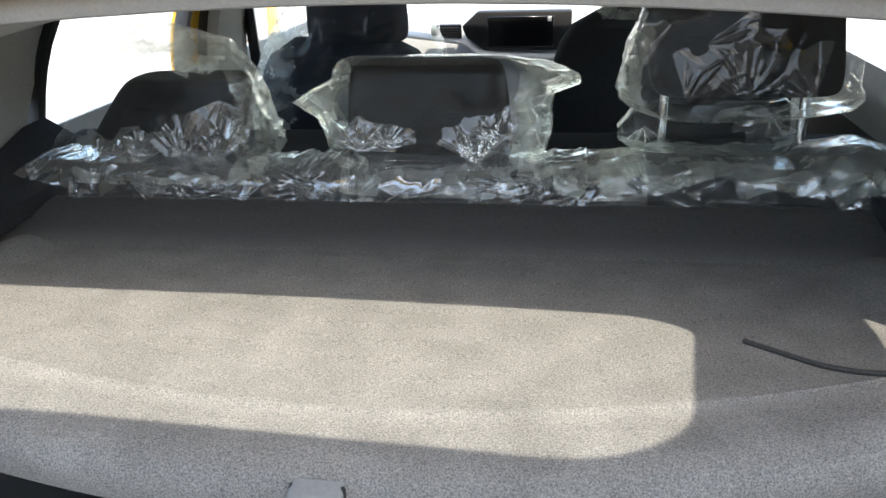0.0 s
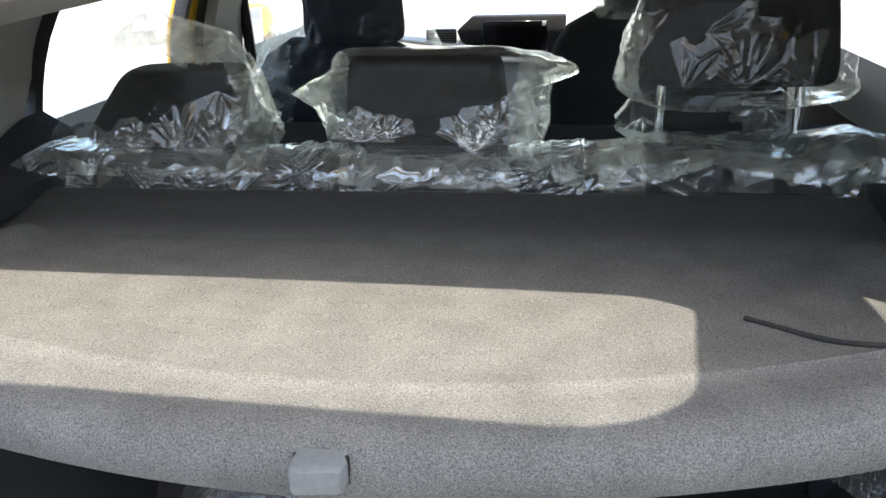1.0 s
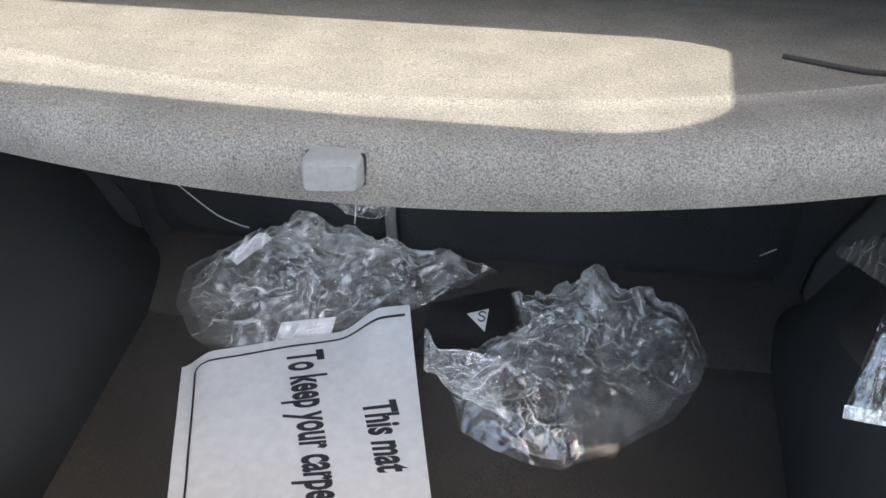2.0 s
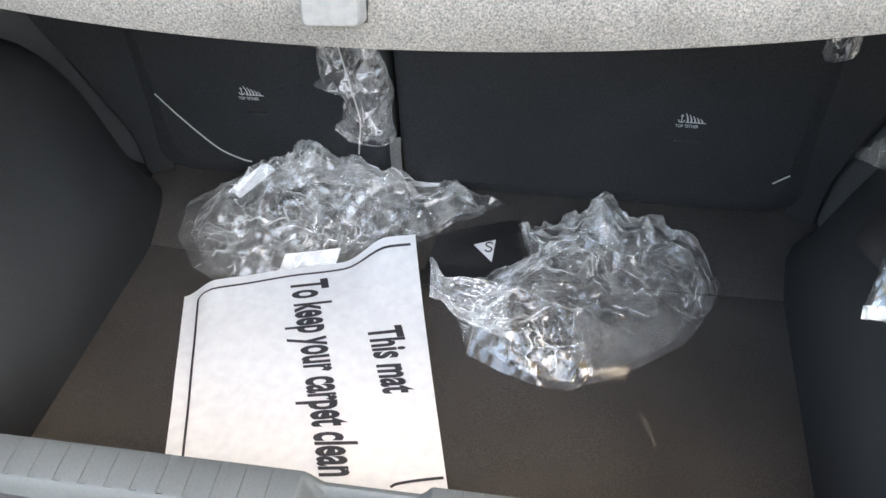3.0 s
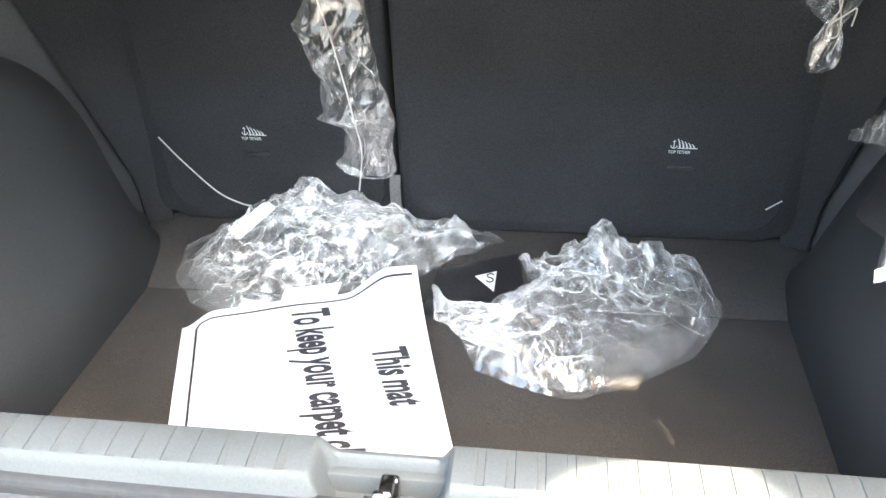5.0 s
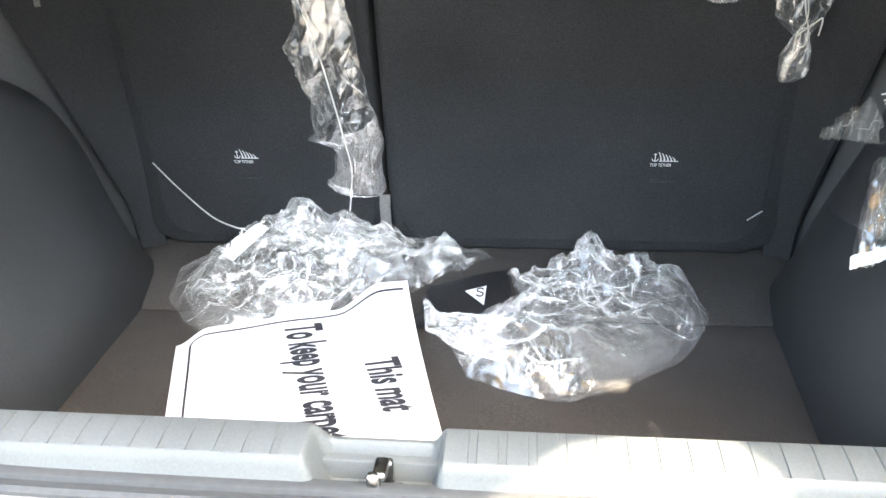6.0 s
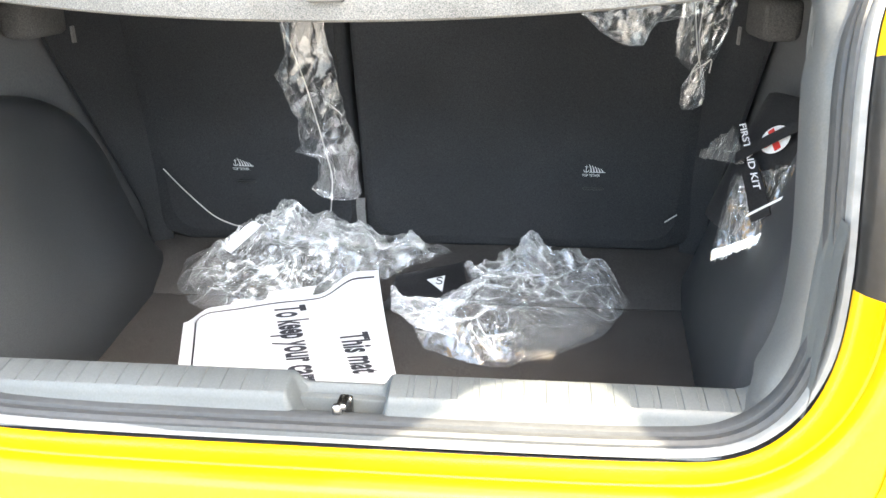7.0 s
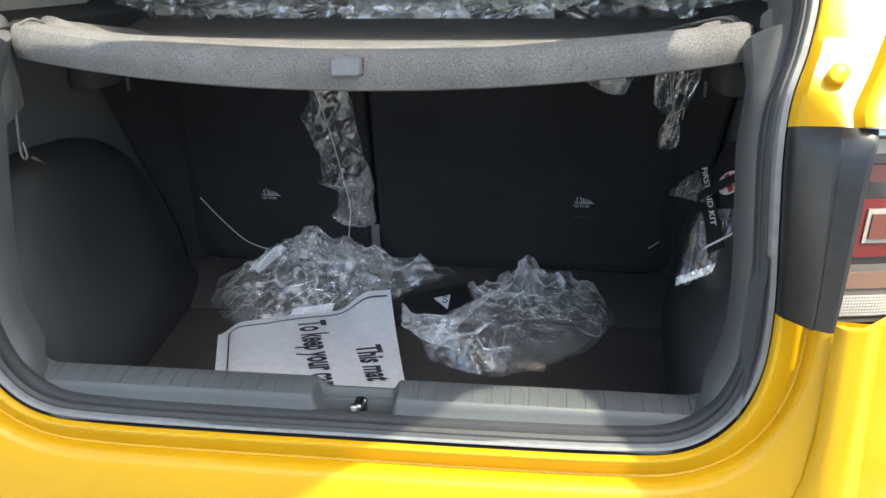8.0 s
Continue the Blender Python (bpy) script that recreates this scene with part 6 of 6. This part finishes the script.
bm = bmesh.new()
sheet(bm, lambda u, v: kit_point(-0.115 + 0.20 * u, -0.150 + 0.215 * v, -0.024 + 0.018 * (max(math.sin(math.pi * u), 0) * max(math.sin(math.pi * v), 0)) ** 0.4), 14, 14, 0.012)
part("pouch_body", bm, BLACK, kit)
for name, quad, seed, amp, n, label in (("clear_bag", ((0.034, -0.076), (-0.100, -0.014), (-0.151, -0.101), (-0.021, -0.203)), 211, 0.014, 90, "clear crinkled bag"),
                                        ("bag_end", ((0.022, -0.052), (0.094, -0.004), (0.150, -0.066), (0.146, -0.073)), 223, 0.010, 50, "gathered end of the clear bag")):
    f = Folds(seed, 0.026, 0.42, (0.45, 0.9, 0), 3.4, 0.6)
    for lay in range(2):
        bm = bmesh.new()
        rows = []
        for i in range(n + 1):
            row = []
            for j in range(n + 1):
                u, v = i / n, j / n
                (a0, b0), (a1, b1), (a2, b2), (a3, b3) = quad
                a = (a0 * (1 - u) + a1 * u) * (1 - v) + (a3 * (1 - u) + a2 * u) * v
                b = (b0 * (1 - u) + b1 * u) * (1 - v) + (b3 * (1 - u) + b2 * u) * v
                k = f.at(Vector((a, b, 0.3 * lay)))
                row.append(kit_point(a + 0.004 * k, b + 0.004 * k, 0.004 + 0.005 * lay + amp * k))
            rows.append(row)
        lattice(bm, rows)
        film_part(bm, kit, FILM_PLEAT, name, label)
        if not lay:
            folds_part(creases(rows, seed + lay, 9 if n > 60 else 4, (12, 40), 0.0022, 0.0012, None, 0.5, False), kit)
# hem along the bag's lower edge, crinkled across
bm = bmesh.new()
hem = Ridges(229, 0.010, 0.5, (0.6, 0.8, 0), 3.0, 0.5)
sheet(bm, lambda u, v: kit_point(-0.020 - 0.134 * u + 0.009 * v, -0.203 + 0.102 * u + 0.013 * v, 0.012 + 0.004 * hem.at(Vector((-0.134 * u + 0.009 * v, 0.102 * u + 0.013 * v, 0)))), 90, 8, 0.0008)
film_part(bm, kit, FOLD, "hem", "crinkled doubled hem of the clear bag")
bm = bmesh.new()
bm.faces.new([bm.verts.new(kit_point(-0.019 - 0.0285 * math.cos(t) + 0.0100 * math.sin(t), 0.011 * math.cos(t) + 0.0200 * math.sin(t), 0.0140)) for t in (2 * math.pi * k / 32 for k in range(32))])
part("emblem", bm, WHITE_PRINT, kit, "white disc", smooth=False)
for (la, lb), (wa, wb), up in (((-0.0185, -0.0112), (-0.0042, 0.0042), 0.0150), ((-0.0140, 0.0140), (-0.0050, -0.0032), 0.0154)):
    bm = bmesh.new()
    bm.faces.new([bm.verts.new(kit_point(-0.0185 + la * p + wa * q, -0.0005 + lb * p + wb * q, up)) for p, q in ((-1, -1), (1, -1), (1, 1), (-1, 1))])
    part("cross_bar", bm, RED_PRINT, kit, "red bar of the cross", smooth=False)
bm = bmesh.new()
sheet(bm, lambda u, v: kit_point(0.004 - 0.085 * u + (v - 0.5) * (-0.026 - 0.004 * u), -0.048 - 0.062 * u + (v - 0.5) * (0.020 + 0.004 * u), 0.0165 + 0.001 * math.sin(9 * u)), 14, 4, 0.002)
part("label_tongue", bm, BLACK, kit, "black lettered tongue over the clear bag")
letter_part("print", "FIRST AID KIT", 0.0205, lambda x, y: kit_point(0.073 - 0.812 * x - 0.92 * y, 0.002 - 0.582 * x + 0.39 * y, 0.0190), WHITE_PRINT, kit, 1.10, 0.0003, "white lettering")
bm = bmesh.new()
sheet(bm, lambda u, v: kit_point(0.036 - 0.116 * u + 0.0115 * (v - 0.5), -0.048 + 0.091 * u + 0.0145 * (v - 0.5), 0.0215 + 0.003 * math.sin(3.1 * u)), 14, 2, 0.0015)
part("strap", bm, BLACK, kit, "black strap across the pouch")
bm = bmesh.new()
sheet(bm, lambda u, v: kit_point(-0.053 - 0.067 * u, -0.119 + 0.061 * u + 0.005 * v, 0.020), 6, 1, 0.001)
part("white_strip", bm, WHITE_PRINT, kit, "thin white strip")

# ---- tail lamps ----
for sx in (1, -1):
    lamp = thing("tail_lamp", "red and clear tail lamp in a smoked housing", "tail lamp", "tail lamps", at=(sx * 0.76, 0.0, 1.0))

    def face(x, z, out=0.0, sx=sx):
        """A point of the lamp's face: x outwards from its inner edge, z height."""
        return Vector((sx * (0.664 + 0.015 * max((z - 0.918) / 0.252, 0) + x), -0.050 + 0.10 * x + 0.9 * x * x + 0.035 * (z - 0.92) - out, z))

    bm = bmesh.new()
    sheet(bm, lambda u, v: face(0.20 * u, 1.002 + 0.168 * v), 14, 8, 0.05 * sx)
    part("housing", bm, DARK_LENS, lamp, "dark upper lamp housing")
    bm = bmesh.new()
    sheet(bm, lambda u, v: face(0.20 * u, 0.918 + 0.083 * v), 14, 6, 0.05 * sx)
    part("lower_lens", bm, SMOKE_LENS, lamp, "pale smoked lower lens")
    # the last strip paints glare on the lamp's top as white lens
    for name, mat, u0, u1, z0, z1, out in (("red_bar", RED_LENS, 0.012, 0.19, 1.112, 1.134, 0.003), ("red_block", RED_LENS, 0.006, 0.19, 1.012, 1.090, 0.003), ("pale_frame", WHITE_LENS, 0.020, 0.19, 1.032, 1.077, 0.006), ("red_core", BROWN_LENS, 0.026, 0.19, 1.038, 1.071, 0.009), ("orange_bar", AMBER_LENS, 0.008, 0.19, 0.968, 0.990, 0.003), ("painted_top_glare", WHITE_LENS, 0.010, 0.19, 1.148, 1.166, 0.003)):
        bm = bmesh.new()
        sheet(bm, lambda u, v, a=u0, b=u1, c=z0, d=z1, o=out: face(a + (b - a) * u, c + (d - c) * v, o), 10, 3, 0.004 * sx)
        part(name, bm, mat, lamp)
    bm = bmesh.new()
    sheet(bm, lambda u, v: face(0.006 + 0.184 * u, 0.928 + 0.030 * v, 0.003 + 0.0012 * abs(math.sin(math.pi * 46 * u)) * abs(math.sin(math.pi * 7 * v))), 184, 28, 0.004 * sx)
    part("reflector", bm, WHITE_LENS, lamp, "pale reflector of many small studs")

# ---- unseen post behind the car, added to cast the shade on the sill and the bumper ----
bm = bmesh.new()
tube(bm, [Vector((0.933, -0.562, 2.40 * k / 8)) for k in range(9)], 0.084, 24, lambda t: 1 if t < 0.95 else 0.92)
# cap plates added to keep stray sun off the boot floor
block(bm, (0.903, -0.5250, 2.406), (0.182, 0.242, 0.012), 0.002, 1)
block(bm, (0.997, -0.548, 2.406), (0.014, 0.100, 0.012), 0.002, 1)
tagged(finish("post", bm, CONCRETE), "round pale concrete post with a square cap, added unseen for its shade", "post")

# ---- unseen plain wall, added behind the camera to darken reflections ----
bm = bmesh.new()
block(bm, (0, -9.2, 2.1), (44, 0.4, 4.2), 0.02, 1)
tagged(finish("wall_reflection_block", bm, CONCRETE), "plain concrete wall, added unseen to darken reflections", "wall", kind="structure")
